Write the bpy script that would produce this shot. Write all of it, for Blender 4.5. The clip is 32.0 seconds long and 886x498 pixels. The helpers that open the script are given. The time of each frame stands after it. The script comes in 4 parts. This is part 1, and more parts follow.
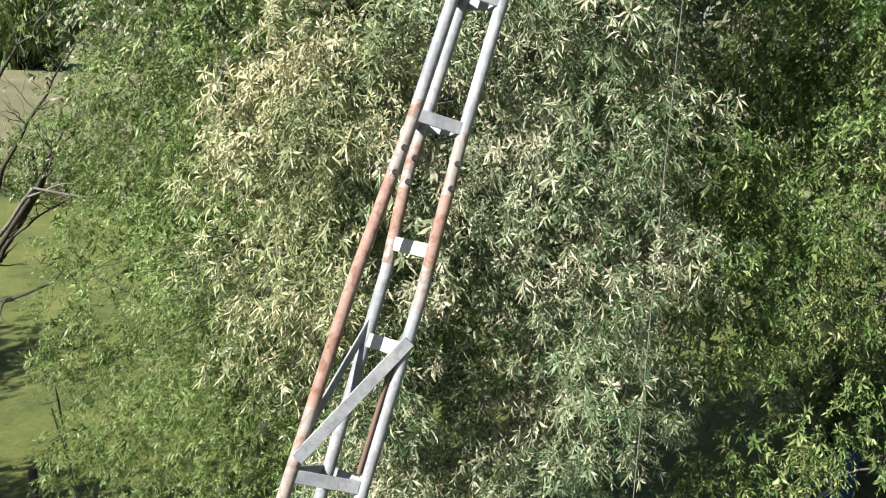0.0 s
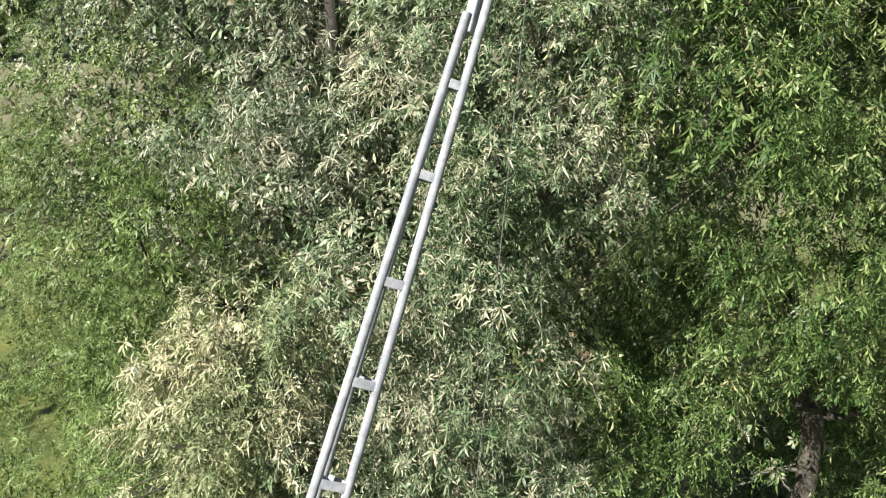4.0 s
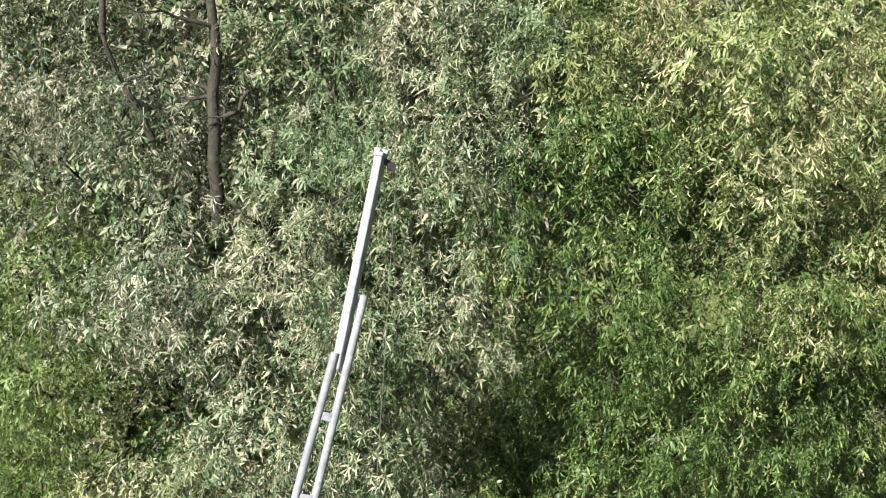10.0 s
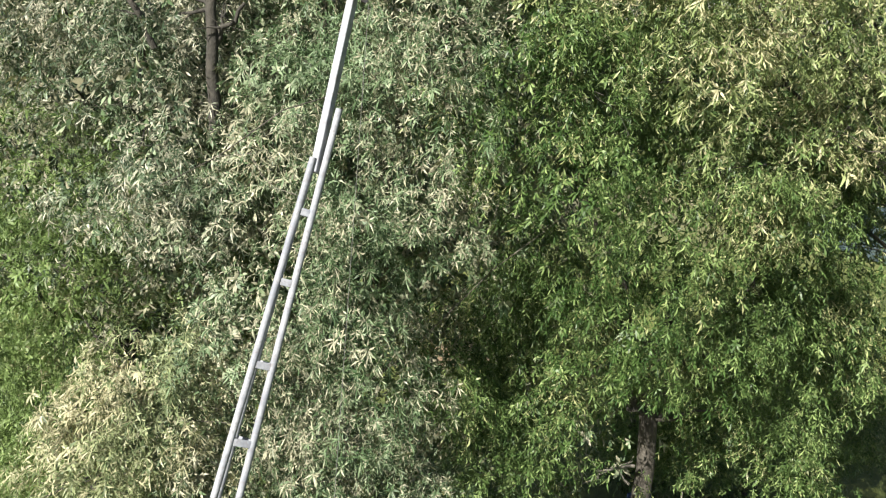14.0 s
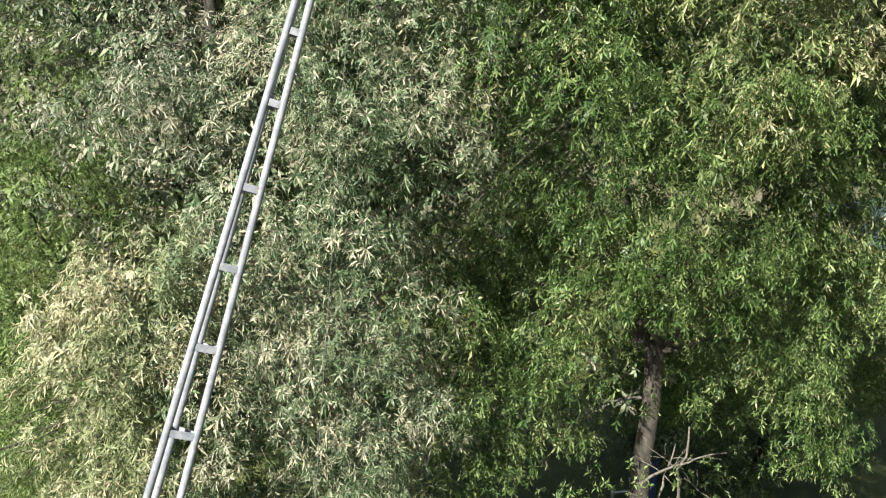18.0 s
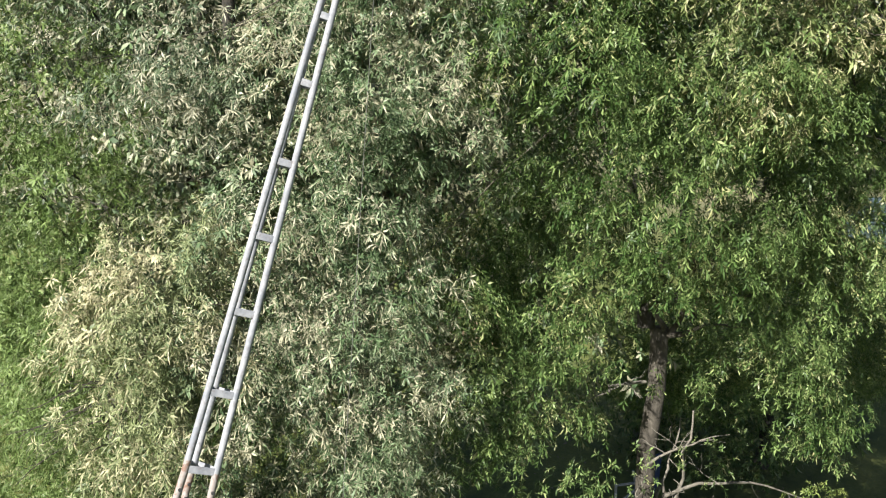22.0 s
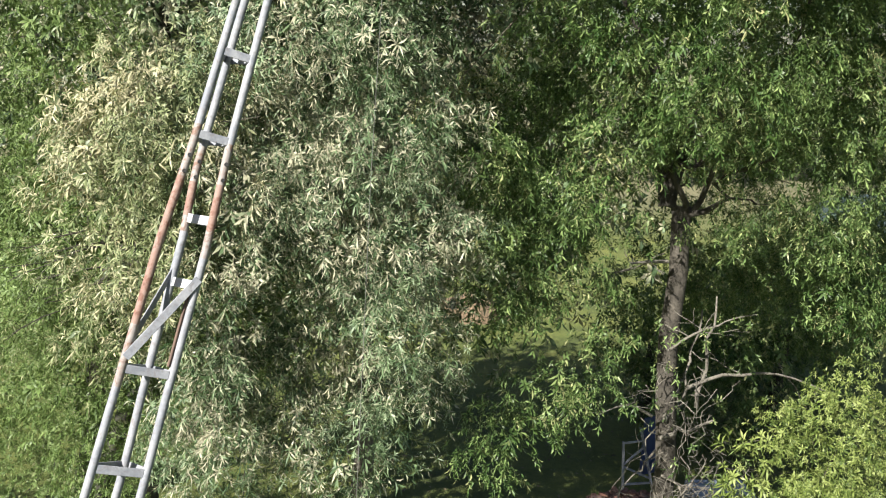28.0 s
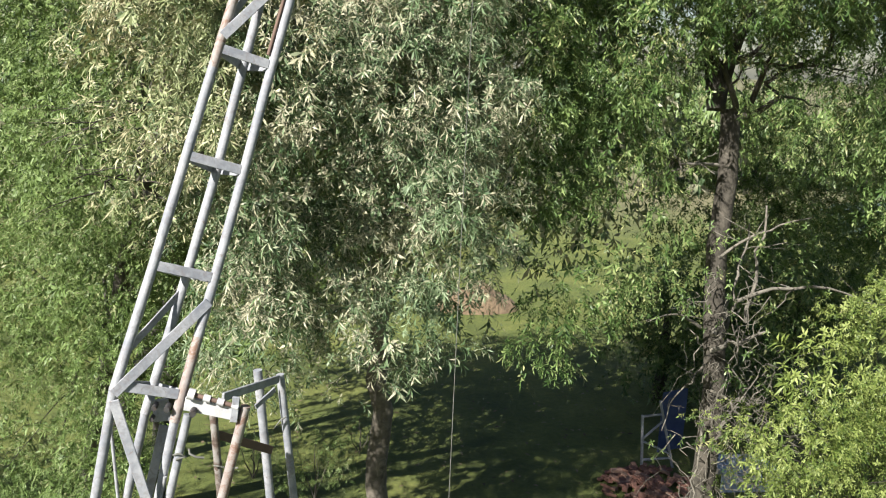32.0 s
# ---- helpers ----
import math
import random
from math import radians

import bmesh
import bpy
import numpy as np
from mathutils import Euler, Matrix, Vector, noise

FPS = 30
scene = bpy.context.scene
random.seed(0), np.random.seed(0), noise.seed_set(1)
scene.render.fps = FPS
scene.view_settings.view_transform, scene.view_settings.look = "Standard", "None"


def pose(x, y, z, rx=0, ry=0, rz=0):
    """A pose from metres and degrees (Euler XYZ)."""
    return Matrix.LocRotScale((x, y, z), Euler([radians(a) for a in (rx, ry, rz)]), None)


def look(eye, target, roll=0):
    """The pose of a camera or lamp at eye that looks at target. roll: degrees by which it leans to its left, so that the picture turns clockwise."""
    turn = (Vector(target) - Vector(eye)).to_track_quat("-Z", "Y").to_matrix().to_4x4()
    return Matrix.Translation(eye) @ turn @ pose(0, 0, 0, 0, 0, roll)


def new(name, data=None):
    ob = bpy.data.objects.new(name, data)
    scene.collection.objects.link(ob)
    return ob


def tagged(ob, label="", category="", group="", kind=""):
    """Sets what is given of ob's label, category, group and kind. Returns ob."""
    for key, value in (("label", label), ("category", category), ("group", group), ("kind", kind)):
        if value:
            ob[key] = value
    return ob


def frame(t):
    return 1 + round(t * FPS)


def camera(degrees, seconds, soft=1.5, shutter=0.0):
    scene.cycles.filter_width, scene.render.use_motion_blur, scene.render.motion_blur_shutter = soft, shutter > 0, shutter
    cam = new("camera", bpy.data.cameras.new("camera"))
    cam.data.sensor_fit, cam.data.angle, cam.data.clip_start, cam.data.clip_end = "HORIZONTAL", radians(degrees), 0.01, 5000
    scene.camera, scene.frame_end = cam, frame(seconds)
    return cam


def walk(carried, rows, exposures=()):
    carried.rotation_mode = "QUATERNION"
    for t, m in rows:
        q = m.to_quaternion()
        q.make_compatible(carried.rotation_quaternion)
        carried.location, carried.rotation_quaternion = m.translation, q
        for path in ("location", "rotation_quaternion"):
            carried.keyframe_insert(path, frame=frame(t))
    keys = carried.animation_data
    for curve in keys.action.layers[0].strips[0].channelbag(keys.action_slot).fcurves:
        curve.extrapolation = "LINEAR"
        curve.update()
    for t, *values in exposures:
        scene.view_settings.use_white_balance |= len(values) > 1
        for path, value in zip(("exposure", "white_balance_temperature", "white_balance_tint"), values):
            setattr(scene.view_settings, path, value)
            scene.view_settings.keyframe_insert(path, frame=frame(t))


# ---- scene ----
cam = camera(53.8, 32.0, soft=1.1)
PATH = [
    (0, (0.239, -0.063, 10.472), (0.152, 1.872, 9.975), 2.70),
    (0.5, (0.229, -0.130, 10.837), (0.153, 1.801, 10.324), 3.30),
    (1, (0.194, -0.119, 11.213), (0.131, 1.809, 10.687), 3.07),
    (1.5, (0.170, -0.124, 11.488), (0.112, 1.802, 10.952), 2.88),
    (2, (0.168, -0.148, 11.685), (0.115, 1.777, 11.145), 2.95),
    (2.5, (0.283, -0.159, 11.881), (0.284, 1.766, 11.337), 2.78),
    (4.5, (0.669, -0.241, 12.944), (0.673, 1.687, 12.409), 3.29),
    (5, (0.582, -0.216, 13.304), (0.655, 1.707, 12.761), 3.17),
    (5.5, (0.597, -0.273, 13.583), (0.733, 1.649, 13.045), 2.97),
    (6, (0.632, -0.305, 13.866), (0.843, 1.609, 13.324), 2.85),
    (6.5, (0.650, -0.331, 14.048), (0.884, 1.584, 13.521), 2.79),
    (7, (0.658, -0.295, 14.103), (0.895, 1.619, 13.574), 2.87),
    (7.5, (0.705, -0.270, 14.124), (0.934, 1.643, 13.588), 2.92),
    (8, (0.746, -0.268, 14.109), (0.968, 1.646, 13.573), 2.95),
    (8.5, (0.733, -0.274, 14.076), (0.959, 1.640, 13.542), 2.88),
    (9, (0.678, -0.289, 14.026), (0.917, 1.625, 13.498), 2.86),
    (9.5, (0.677, -0.307, 14.027), (0.914, 1.607, 13.499), 2.81),
    (10, (0.690, -0.399, 14.028), (0.927, 1.516, 13.502), 2.83),
    (10.5, (0.729, -0.593, 14.029), (0.968, 1.323, 13.505), 2.88),
    (11, (0.716, -0.934, 13.973), (0.961, 0.981, 13.453), 2.93),
    (11.5, (0.740, -1.167, 13.988), (0.981, 0.748, 13.463), 2.98),
    (12, (0.756, -1.260, 13.957), (0.994, 0.655, 13.432), 3.05),
    (12.5, (0.752, -1.294, 13.839), (0.991, 0.621, 13.313), 3.09),
    (13, (0.790, -1.272, 13.671), (1.026, 0.643, 13.146), 3.14),
    (13.5, (0.788, -1.206, 13.496), (1.029, 0.708, 12.969), 3.18),
    (14, (0.822, -1.162, 13.325), (1.057, 0.753, 12.796), 3.22),
    (14.5, (0.834, -1.152, 13.157), (1.070, 0.762, 12.626), 3.27),
    (15, (0.884, -1.125, 13.023), (1.113, 0.789, 12.491), 3.28),
    (15.5, (0.849, -1.119, 12.890), (1.090, 0.797, 12.367), 3.15),
    (17.5, (0.863, -1.200, 12.531), (1.085, 0.718, 12.008), 3.01),
    (18, (0.917, -1.230, 12.455), (1.136, 0.688, 11.933), 2.99),
    (18.5, (0.927, -1.259, 12.374), (1.147, 0.659, 11.852), 2.99),
    (19, (0.950, -1.278, 12.298), (1.168, 0.641, 11.777), 3.07),
    (19.5, (0.781, -1.355, 12.217), (1.000, 0.564, 11.697), 2.89),
    (20, (0.729, -1.419, 12.150), (0.950, 0.501, 11.633), 3.03),
    (20.5, (0.599, -1.461, 12.171), (0.847, 0.457, 11.660), 2.98),
    (21, (0.554, -1.493, 12.211), (0.814, 0.425, 11.706), 2.83),
    (21.5, (0.615, -1.512, 12.284), (0.863, 0.407, 11.775), 2.69),
    (22, (0.778, -1.515, 12.358), (0.998, 0.406, 11.843), 2.63),
    (22.5, (0.799, -1.508, 12.312), (1.019, 0.413, 11.800), 2.54),
    (23, (0.815, -1.488, 12.156), (1.033, 0.433, 11.646), 2.58),
    (23.5, (0.791, -1.503, 11.898), (1.014, 0.419, 11.395), 2.50),
    (24, (0.940, -1.480, 11.601), (1.147, 0.445, 11.099), 2.54),
    (24.5, (0.883, -1.470, 11.564), (1.105, 0.450, 11.050), 2.32),
    (26.5, (0.571, -1.526, 11.364), (0.804, 0.399, 10.874), 2.43),
    (27, (0.607, -1.530, 11.292), (0.842, 0.395, 10.801), 2.51),
    (27.5, (0.712, -1.463, 10.995), (0.933, 0.465, 10.509), 2.51),
    (28, (0.649, -1.462, 10.673), (0.882, 0.467, 10.201), 2.55),
    (28.5, (0.527, -1.427, 10.491), (0.752, 0.504, 10.023), 2.48),
    (29, (0.378, -1.403, 10.386), (0.623, 0.528, 9.929), 2.51),
    (29.5, (0.292, -1.369, 10.361), (0.534, 0.563, 9.906), 2.63),
    (30, (0.153, -1.354, 10.271), (0.404, 0.577, 9.817), 2.62),
    (30.5, (0.183, -1.329, 10.029), (0.422, 0.606, 9.586), 2.70),
    (31, (0.105, -1.346, 9.808), (0.359, 0.589, 9.370), 2.79),
    (31.5, (0.180, -1.329, 9.533), (0.427, 0.611, 9.110), 2.85),
    (32, (0.204, -1.331, 9.298), (0.451, 0.609, 8.879), 2.69),
]
walk(cam, [(t, look(eye, target, roll)) for t, eye, target, roll in PATH])

# ---- world, sun ----
SUN_TO = Vector((-0.57, -0.53, 0.63)).normalized()
world = bpy.data.worlds.new("sky")
scene.world = world
world.use_nodes = True
wn = world.node_tree
sky = wn.nodes.new("ShaderNodeTexSky")
sky.sky_type = 'NISHITA'
sky.sun_disc = False
sky.sun_elevation = math.asin(SUN_TO.z)
sky.sun_rotation = math.atan2(SUN_TO.x, SUN_TO.y)
wn.links.new(sky.outputs[0], wn.nodes["Background"].inputs[0])
wn.nodes["Background"].inputs[1].default_value = 0.034
lamp = bpy.data.lights.new("sun", 'SUN')
lamp.energy, lamp.angle, lamp.color = 5.0, radians(0.53), (1.0, 0.965, 0.87)
sun = new("sun", lamp)
sun.matrix_world = look((0, 0, 40), Vector((0, 0, 40)) - SUN_TO)
scene.view_settings.exposure = 1.51


# ---- materials ----
def material(name):
    m = bpy.data.materials.new(name)
    m.use_nodes = True
    nt = m.node_tree
    return m, nt, nt.nodes, nt.links, nt.nodes["Principled BSDF"]


def noise_node(nt, scale, detail=4.0, rough=0.6, coord="Object", dist=0.0):
    tc = nt.nodes.new("ShaderNodeTexCoord")
    n = nt.nodes.new("ShaderNodeTexNoise")
    n.inputs["Scale"].default_value, n.inputs["Detail"].default_value = scale, detail
    n.inputs["Roughness"].default_value, n.inputs["Distortion"].default_value = rough, dist
    nt.links.new(tc.outputs[coord], n.inputs["Vector"])
    return n.outputs["Fac"]


def ramp(nt, fac, stops):
    r = nt.nodes.new("ShaderNodeValToRGB")
    el = r.color_ramp.elements
    while len(el) < len(stops):
        el.new(0.5)
    for e, (p, c) in zip(el, stops):
        e.position, e.color = p, (*c, 1)
    nt.links.new(fac, r.inputs[0])
    return r.outputs[0]


def mixed(nt, fac, a, b, blend='MIX'):
    m = nt.nodes.new("ShaderNodeMix")
    m.data_type, m.blend_type = 'RGBA', blend
    for sock, v in ((m.inputs[0], fac), (m.inputs[6], a), (m.inputs[7], b)):
        if isinstance(v, (int, float)):
            sock.default_value = v
        elif isinstance(v, tuple):
            sock.default_value = (*v, 1)
        else:
            nt.links.new(v, sock)
    return m.outputs[2]


def bump(nt, height, bsdf, strength=0.4, distance=0.01):
    b = nt.nodes.new("ShaderNodeBump")
    b.inputs["Strength"].default_value, b.inputs["Distance"].default_value = strength, distance
    nt.links.new(height, b.inputs["Height"])
    nt.links.new(b.outputs[0], bsdf.inputs["Normal"])


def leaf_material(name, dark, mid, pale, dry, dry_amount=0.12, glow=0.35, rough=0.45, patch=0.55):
    """Leaves: each leaflet its own tone with shade and highlights painted in, boughs drifting between fresh and dry."""
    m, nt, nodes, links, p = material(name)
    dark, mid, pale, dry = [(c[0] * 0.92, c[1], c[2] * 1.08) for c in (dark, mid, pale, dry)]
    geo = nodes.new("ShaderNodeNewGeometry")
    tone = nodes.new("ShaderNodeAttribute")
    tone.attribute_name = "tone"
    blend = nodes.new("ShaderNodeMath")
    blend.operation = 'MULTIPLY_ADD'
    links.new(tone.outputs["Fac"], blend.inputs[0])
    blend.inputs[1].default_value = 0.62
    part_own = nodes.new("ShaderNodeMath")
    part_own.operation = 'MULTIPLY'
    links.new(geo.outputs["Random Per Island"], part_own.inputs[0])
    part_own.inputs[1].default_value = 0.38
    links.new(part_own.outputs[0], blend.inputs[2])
    # darkest and palest tones also stand in for deep shade and sunlit highlights
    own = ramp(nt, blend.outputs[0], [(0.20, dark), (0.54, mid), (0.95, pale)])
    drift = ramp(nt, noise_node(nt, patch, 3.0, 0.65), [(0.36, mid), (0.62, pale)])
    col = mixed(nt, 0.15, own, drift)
    spot = nodes.new("ShaderNodeMath")
    spot.operation = 'MULTIPLY_ADD'
    links.new(geo.outputs["Random Per Island"], spot.inputs[0])
    spot.inputs[1].default_value = 0.35
    links.new(noise_node(nt, patch * 1.9, 3.0, 0.7), spot.inputs[2])
    gone = ramp(nt, spot.outputs[0], [(0.92 - dry_amount * 2, (0, 0, 0)), (1.0 - dry_amount * 1.6, (1, 1, 1))])
    col = mixed(nt, gone, col, dry)
    links.new(col, p.inputs["Base Color"])
    p.inputs["Roughness"].default_value = rough
    p.inputs["Specular IOR Level"].default_value = 0.25
    tr = nodes.new("ShaderNodeBsdfTranslucent")
    links.new(mixed(nt, 1.0, col, (1.0, 1.0, 0.55), 'MULTIPLY'), tr.inputs[0])
    mx = nodes.new("ShaderNodeMixShader")
    mx.inputs[0].default_value = glow
    links.new(p.outputs[0], mx.inputs[1])
    links.new(tr.outputs[0], mx.inputs[2])
    links.new(mx.outputs[0], nodes["Material Output"].inputs[0])
    return m


def bark_material(name, a, b, scale=6.0):
    m, nt, nodes, links, p = material(name)
    n = noise_node(nt, scale, 6.0, 0.7, dist=1.2)
    links.new(ramp(nt, n, [(0.3, a), (0.6, b), (0.8, tuple(2.2 * v for v in b))]), p.inputs["Base Color"])
    p.inputs["Roughness"].default_value = 0.9
    bump(nt, noise_node(nt, scale * 5, 5.0, 0.7), p, 0.8, 0.02)
    return m


def metal_material(name, base, worn, rust, rust_at=0.62, rough=0.6, metallic=0.0):
    """Old paint on steel: chalky patches, blotches of primer and rust breaking through."""
    m, nt, nodes, links, p = material(name)
    c = ramp(nt, noise_node(nt, 11.0, 6.0, 0.7), [(0.38, worn), (0.62, base)])
    blotch = ramp(nt, noise_node(nt, 34.0, 5.0, 0.7, dist=0.8), [(0.50, (0, 0, 0)), (0.66, (0.75, 0.75, 0.75))])
    c = mixed(nt, blotch, c, tuple(0.6 * u + 0.4 * v for u, v in zip(worn, rust)))
    spots = ramp(nt, noise_node(nt, 17.0, 6.0, 0.75, dist=0.6), [(rust_at, (0, 0, 0)), (min(0.99, rust_at + 0.09), (1, 1, 1))])
    links.new(mixed(nt, spots, c, mixed(nt, blotch, rust, tuple(0.6 * v for v in rust))), p.inputs["Base Color"])
    p.inputs["Roughness"].default_value, p.inputs["Metallic"].default_value = rough, metallic
    p.inputs["Specular IOR Level"].default_value = 0.3
    bump(nt, noise_node(nt, 60.0, 5.0, 0.65), p, 0.35, 0.004)
    return m


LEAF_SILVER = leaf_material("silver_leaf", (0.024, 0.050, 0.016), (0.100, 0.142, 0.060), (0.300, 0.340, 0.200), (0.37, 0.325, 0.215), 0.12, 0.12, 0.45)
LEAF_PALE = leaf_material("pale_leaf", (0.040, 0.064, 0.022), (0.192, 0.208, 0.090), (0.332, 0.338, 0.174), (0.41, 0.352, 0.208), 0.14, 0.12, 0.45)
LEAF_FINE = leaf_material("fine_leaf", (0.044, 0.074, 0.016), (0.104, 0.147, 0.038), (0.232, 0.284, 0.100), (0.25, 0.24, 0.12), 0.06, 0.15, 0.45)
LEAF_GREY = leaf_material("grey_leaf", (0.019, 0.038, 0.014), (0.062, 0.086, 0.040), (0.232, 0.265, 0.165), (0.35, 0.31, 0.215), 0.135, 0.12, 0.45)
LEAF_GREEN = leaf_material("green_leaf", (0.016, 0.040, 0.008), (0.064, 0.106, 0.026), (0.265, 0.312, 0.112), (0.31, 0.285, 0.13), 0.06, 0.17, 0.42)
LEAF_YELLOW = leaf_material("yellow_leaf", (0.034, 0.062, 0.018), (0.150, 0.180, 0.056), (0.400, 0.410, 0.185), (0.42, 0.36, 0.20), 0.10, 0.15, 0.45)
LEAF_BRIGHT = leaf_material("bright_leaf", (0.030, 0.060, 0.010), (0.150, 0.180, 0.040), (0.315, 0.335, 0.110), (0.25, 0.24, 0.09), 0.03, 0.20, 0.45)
BARK = bark_material("bark", (0.018, 0.015, 0.012), (0.068, 0.059, 0.048))
BARK_PALE = bark_material("pale_bark", (0.045, 0.038, 0.030), (0.150, 0.130, 0.108))
BARK_DARK = bark_material("dark_bark", (0.012, 0.011, 0.009), (0.045, 0.04, 0.032))
BARK_GREY = bark_material("dead_wood", (0.07, 0.062, 0.052), (0.17, 0.155, 0.13), 9.0)
STEEL = metal_material("weathered_white_paint", (0.285, 0.29, 0.315), (0.165, 0.175, 0.205), (0.15, 0.105, 0.085), 0.63)
STEEL_PATCHY = metal_material("flaking_paint", (0.27, 0.255, 0.255), (0.21, 0.175, 0.165), (0.175, 0.105, 0.080), 0.50)
STEEL_RUSTY = metal_material("rusted_paint", (0.255, 0.185, 0.160), (0.215, 0.130, 0.108), (0.165, 0.085, 0.066), 0.50, 0.75)
STEEL_BROWN = metal_material("brown_rusted_steel", (0.22, 0.21, 0.205), (0.14, 0.115, 0.10), (0.085, 0.060, 0.050), 0.47, 0.75)
RUST = metal_material("rust", (0.13, 0.085, 0.068), (0.09, 0.06, 0.05), (0.15, 0.09, 0.07), 0.6, 0.8)
PLATE = metal_material("plate_white", (0.42, 0.42, 0.44), (0.31, 0.31, 0.34), (0.42, 0.28, 0.18), 0.72)
ROPE = metal_material("rope_fibre", (0.14, 0.14, 0.13), (0.10, 0.10, 0.09), (0.12, 0.11, 0.09), 0.7, 0.9)
DARK_STEEL = metal_material("dark_steel", (0.045, 0.043, 0.045), (0.022, 0.022, 0.024), (0.08, 0.05, 0.038), 0.60)

ground_m, nt, nodes, links, p = material("grass_ground")
sep = nodes.new("ShaderNodeSeparateXYZ")
tc = nodes.new("ShaderNodeTexCoord")
links.new(tc.outputs["Object"], sep.inputs[0])
lawn = ramp(nt, noise_node(nt, 0.35, 6.0, 0.7), [(0.3, (0.05, 0.07, 0.014)), (0.5, (0.115, 0.138, 0.028)), (0.7, (0.18, 0.185, 0.045))])
fine = ramp(nt, noise_node(nt, 7.0, 6.0, 0.75), [(0.3, (0.55, 0.6, 0.5)), (0.7, (1.0, 1.0, 1.0))])
lawn = mixed(nt, 1.0, lawn, fine, 'MULTIPLY')
far_field = ramp(nt, noise_node(nt, 0.05, 5.0, 0.6), [(0.35, (0.085, 0.088, 0.042)), (0.6, (0.145, 0.135, 0.072))])
far_mask = nodes.new("ShaderNodeMapRange")
far_mask.inputs[1].default_value, far_mask.inputs[2].default_value = 44.0, 60.0
links.new(sep.outputs[1], far_mask.inputs[0])
links.new(mixed(nt, far_mask.outputs[0], lawn, far_field), p.inputs["Base Color"])
p.inputs["Roughness"].default_value = 0.95
bump(nt, noise_node(nt, 18.0, 6.0, 0.8), p, 1.0, 0.06)
GRASS = ground_m


# ---- mesh helpers ----
def mesh_object(name, verts, faces, mat, parent=None, smooth=False):
    """A mesh object from arrays: faces all of one size."""
    verts = np.asarray(verts, dtype=np.float32)
    faces = np.asarray(faces, dtype=np.int32)
    me = bpy.data.meshes.new(name)
    k = faces.shape[1]
    me.vertices.add(len(verts))
    me.vertices.foreach_set("co", verts.ravel())
    me.loops.add(faces.size)
    me.loops.foreach_set("vertex_index", faces.ravel())
    me.polygons.add(len(faces))
    me.polygons.foreach_set("loop_start", np.arange(0, faces.size, k, dtype=np.int32))
    if smooth:
        me.polygons.foreach_set("use_smooth", np.ones(len(faces), dtype=bool))
    me.update(calc_edges=True)
    me.materials.append(mat)
    ob = new(name, me)
    if parent is not None:
        ob.parent = parent
    return ob


def part(name, bm, mat, parent=None, label=""):
    me = bpy.data.meshes.new(name)
    bm.to_mesh(me)
    bm.free()
    me.materials.append(mat)
    ob = new(name, me)
    if parent is not None:
        ob.parent = parent
    return tagged(ob, label) if label else ob


def tube(bm, points, radii, sides=10, caps=True):
    """A tapered tube along points."""
    points = [Vector(q) for q in points]
    rings = []
    side = None
    for i, q in enumerate(points):
        a = (points[min(i + 1, len(points) - 1)] - points[max(i - 1, 0)]).normalized()
        if side is None:
            side = a.orthogonal().normalized()
        side = (side - a * side.dot(a)).normalized()
        other = a.cross(side)
        r = radii[i] if isinstance(radii, (list, tuple)) else radii
        rings.append([bm.verts.new(q + (side * math.cos(2 * math.pi * k / sides) + other * math.sin(2 * math.pi * k / sides)) * r) for k in range(sides)])
    for u, v in zip(rings, rings[1:]):
        for k in range(sides):
            f = bm.faces.new((u[k], u[(k + 1) % sides], v[(k + 1) % sides], v[k]))
            f.smooth = True
    if caps:
        bm.faces.new([bm.verts.new(v.co) for v in rings[0]][::-1])
        bm.faces.new([bm.verts.new(v.co) for v in rings[-1]])
    return bm


def bar(bm, a, b, up, wide, thick, bevel=0.0015):
    """A flat bar from a to b: wide along up, thick across."""
    a, b = Vector(a), Vector(b)
    ax = (b - a).normalized()
    up = Vector(up)
    up = (up - ax * up.dot(ax)).normalized()
    out = ax.cross(up)
    m = Matrix((ax, out, up)).transposed().to_4x4()
    m.translation = (a + b) / 2
    made = bmesh.ops.create_cube(bm, size=1.0, matrix=m @ Matrix.Diagonal(((b - a).length, thick, wide, 1)))
    if bevel:
        edges = list({e for v in made["verts"] for e in v.link_edges})
        bmesh.ops.bevel(bm, geom=edges, offset=bevel, segments=1, affect='EDGES')
    return bm


def empty(name, place=(0, 0, 0)):
    ob = new(name)
    ob.location = place
    ob.empty_display_size = 0.2
    return ob


def under(child, parent):
    """Parent a mesh that was built in world places."""
    child.parent = parent
    child.matrix_parent_inverse = Matrix.Translation(-Vector(parent.location))
    return child


# ---- ground ----
n = 121
gx = np.sign(np.linspace(-1, 1, n)) * np.abs(np.linspace(-1, 1, n)) ** 3 * 2500
X, Y = np.meshgrid(gx, gx + 12)
Z = np.array([[0.10 * noise.noise((x * 0.12, y * 0.12, 0)) for x, y in zip(r, s)] for r, s in zip(X, Y)])
idx = np.arange(n * n).reshape(n, n)
quads = np.stack([idx[:-1, :-1], idx[:-1, 1:], idx[1:, 1:], idx[1:, :-1]], -1).reshape(-1, 4)
tagged(mesh_object("ground", np.stack([X, Y, Z], -1).reshape(-1, 3), quads, GRASS, smooth=True),
       "mown lawn running out into a dry tan field", "ground", kind="structure")

# ---- foliage ----
rng = np.random.default_rng(7)


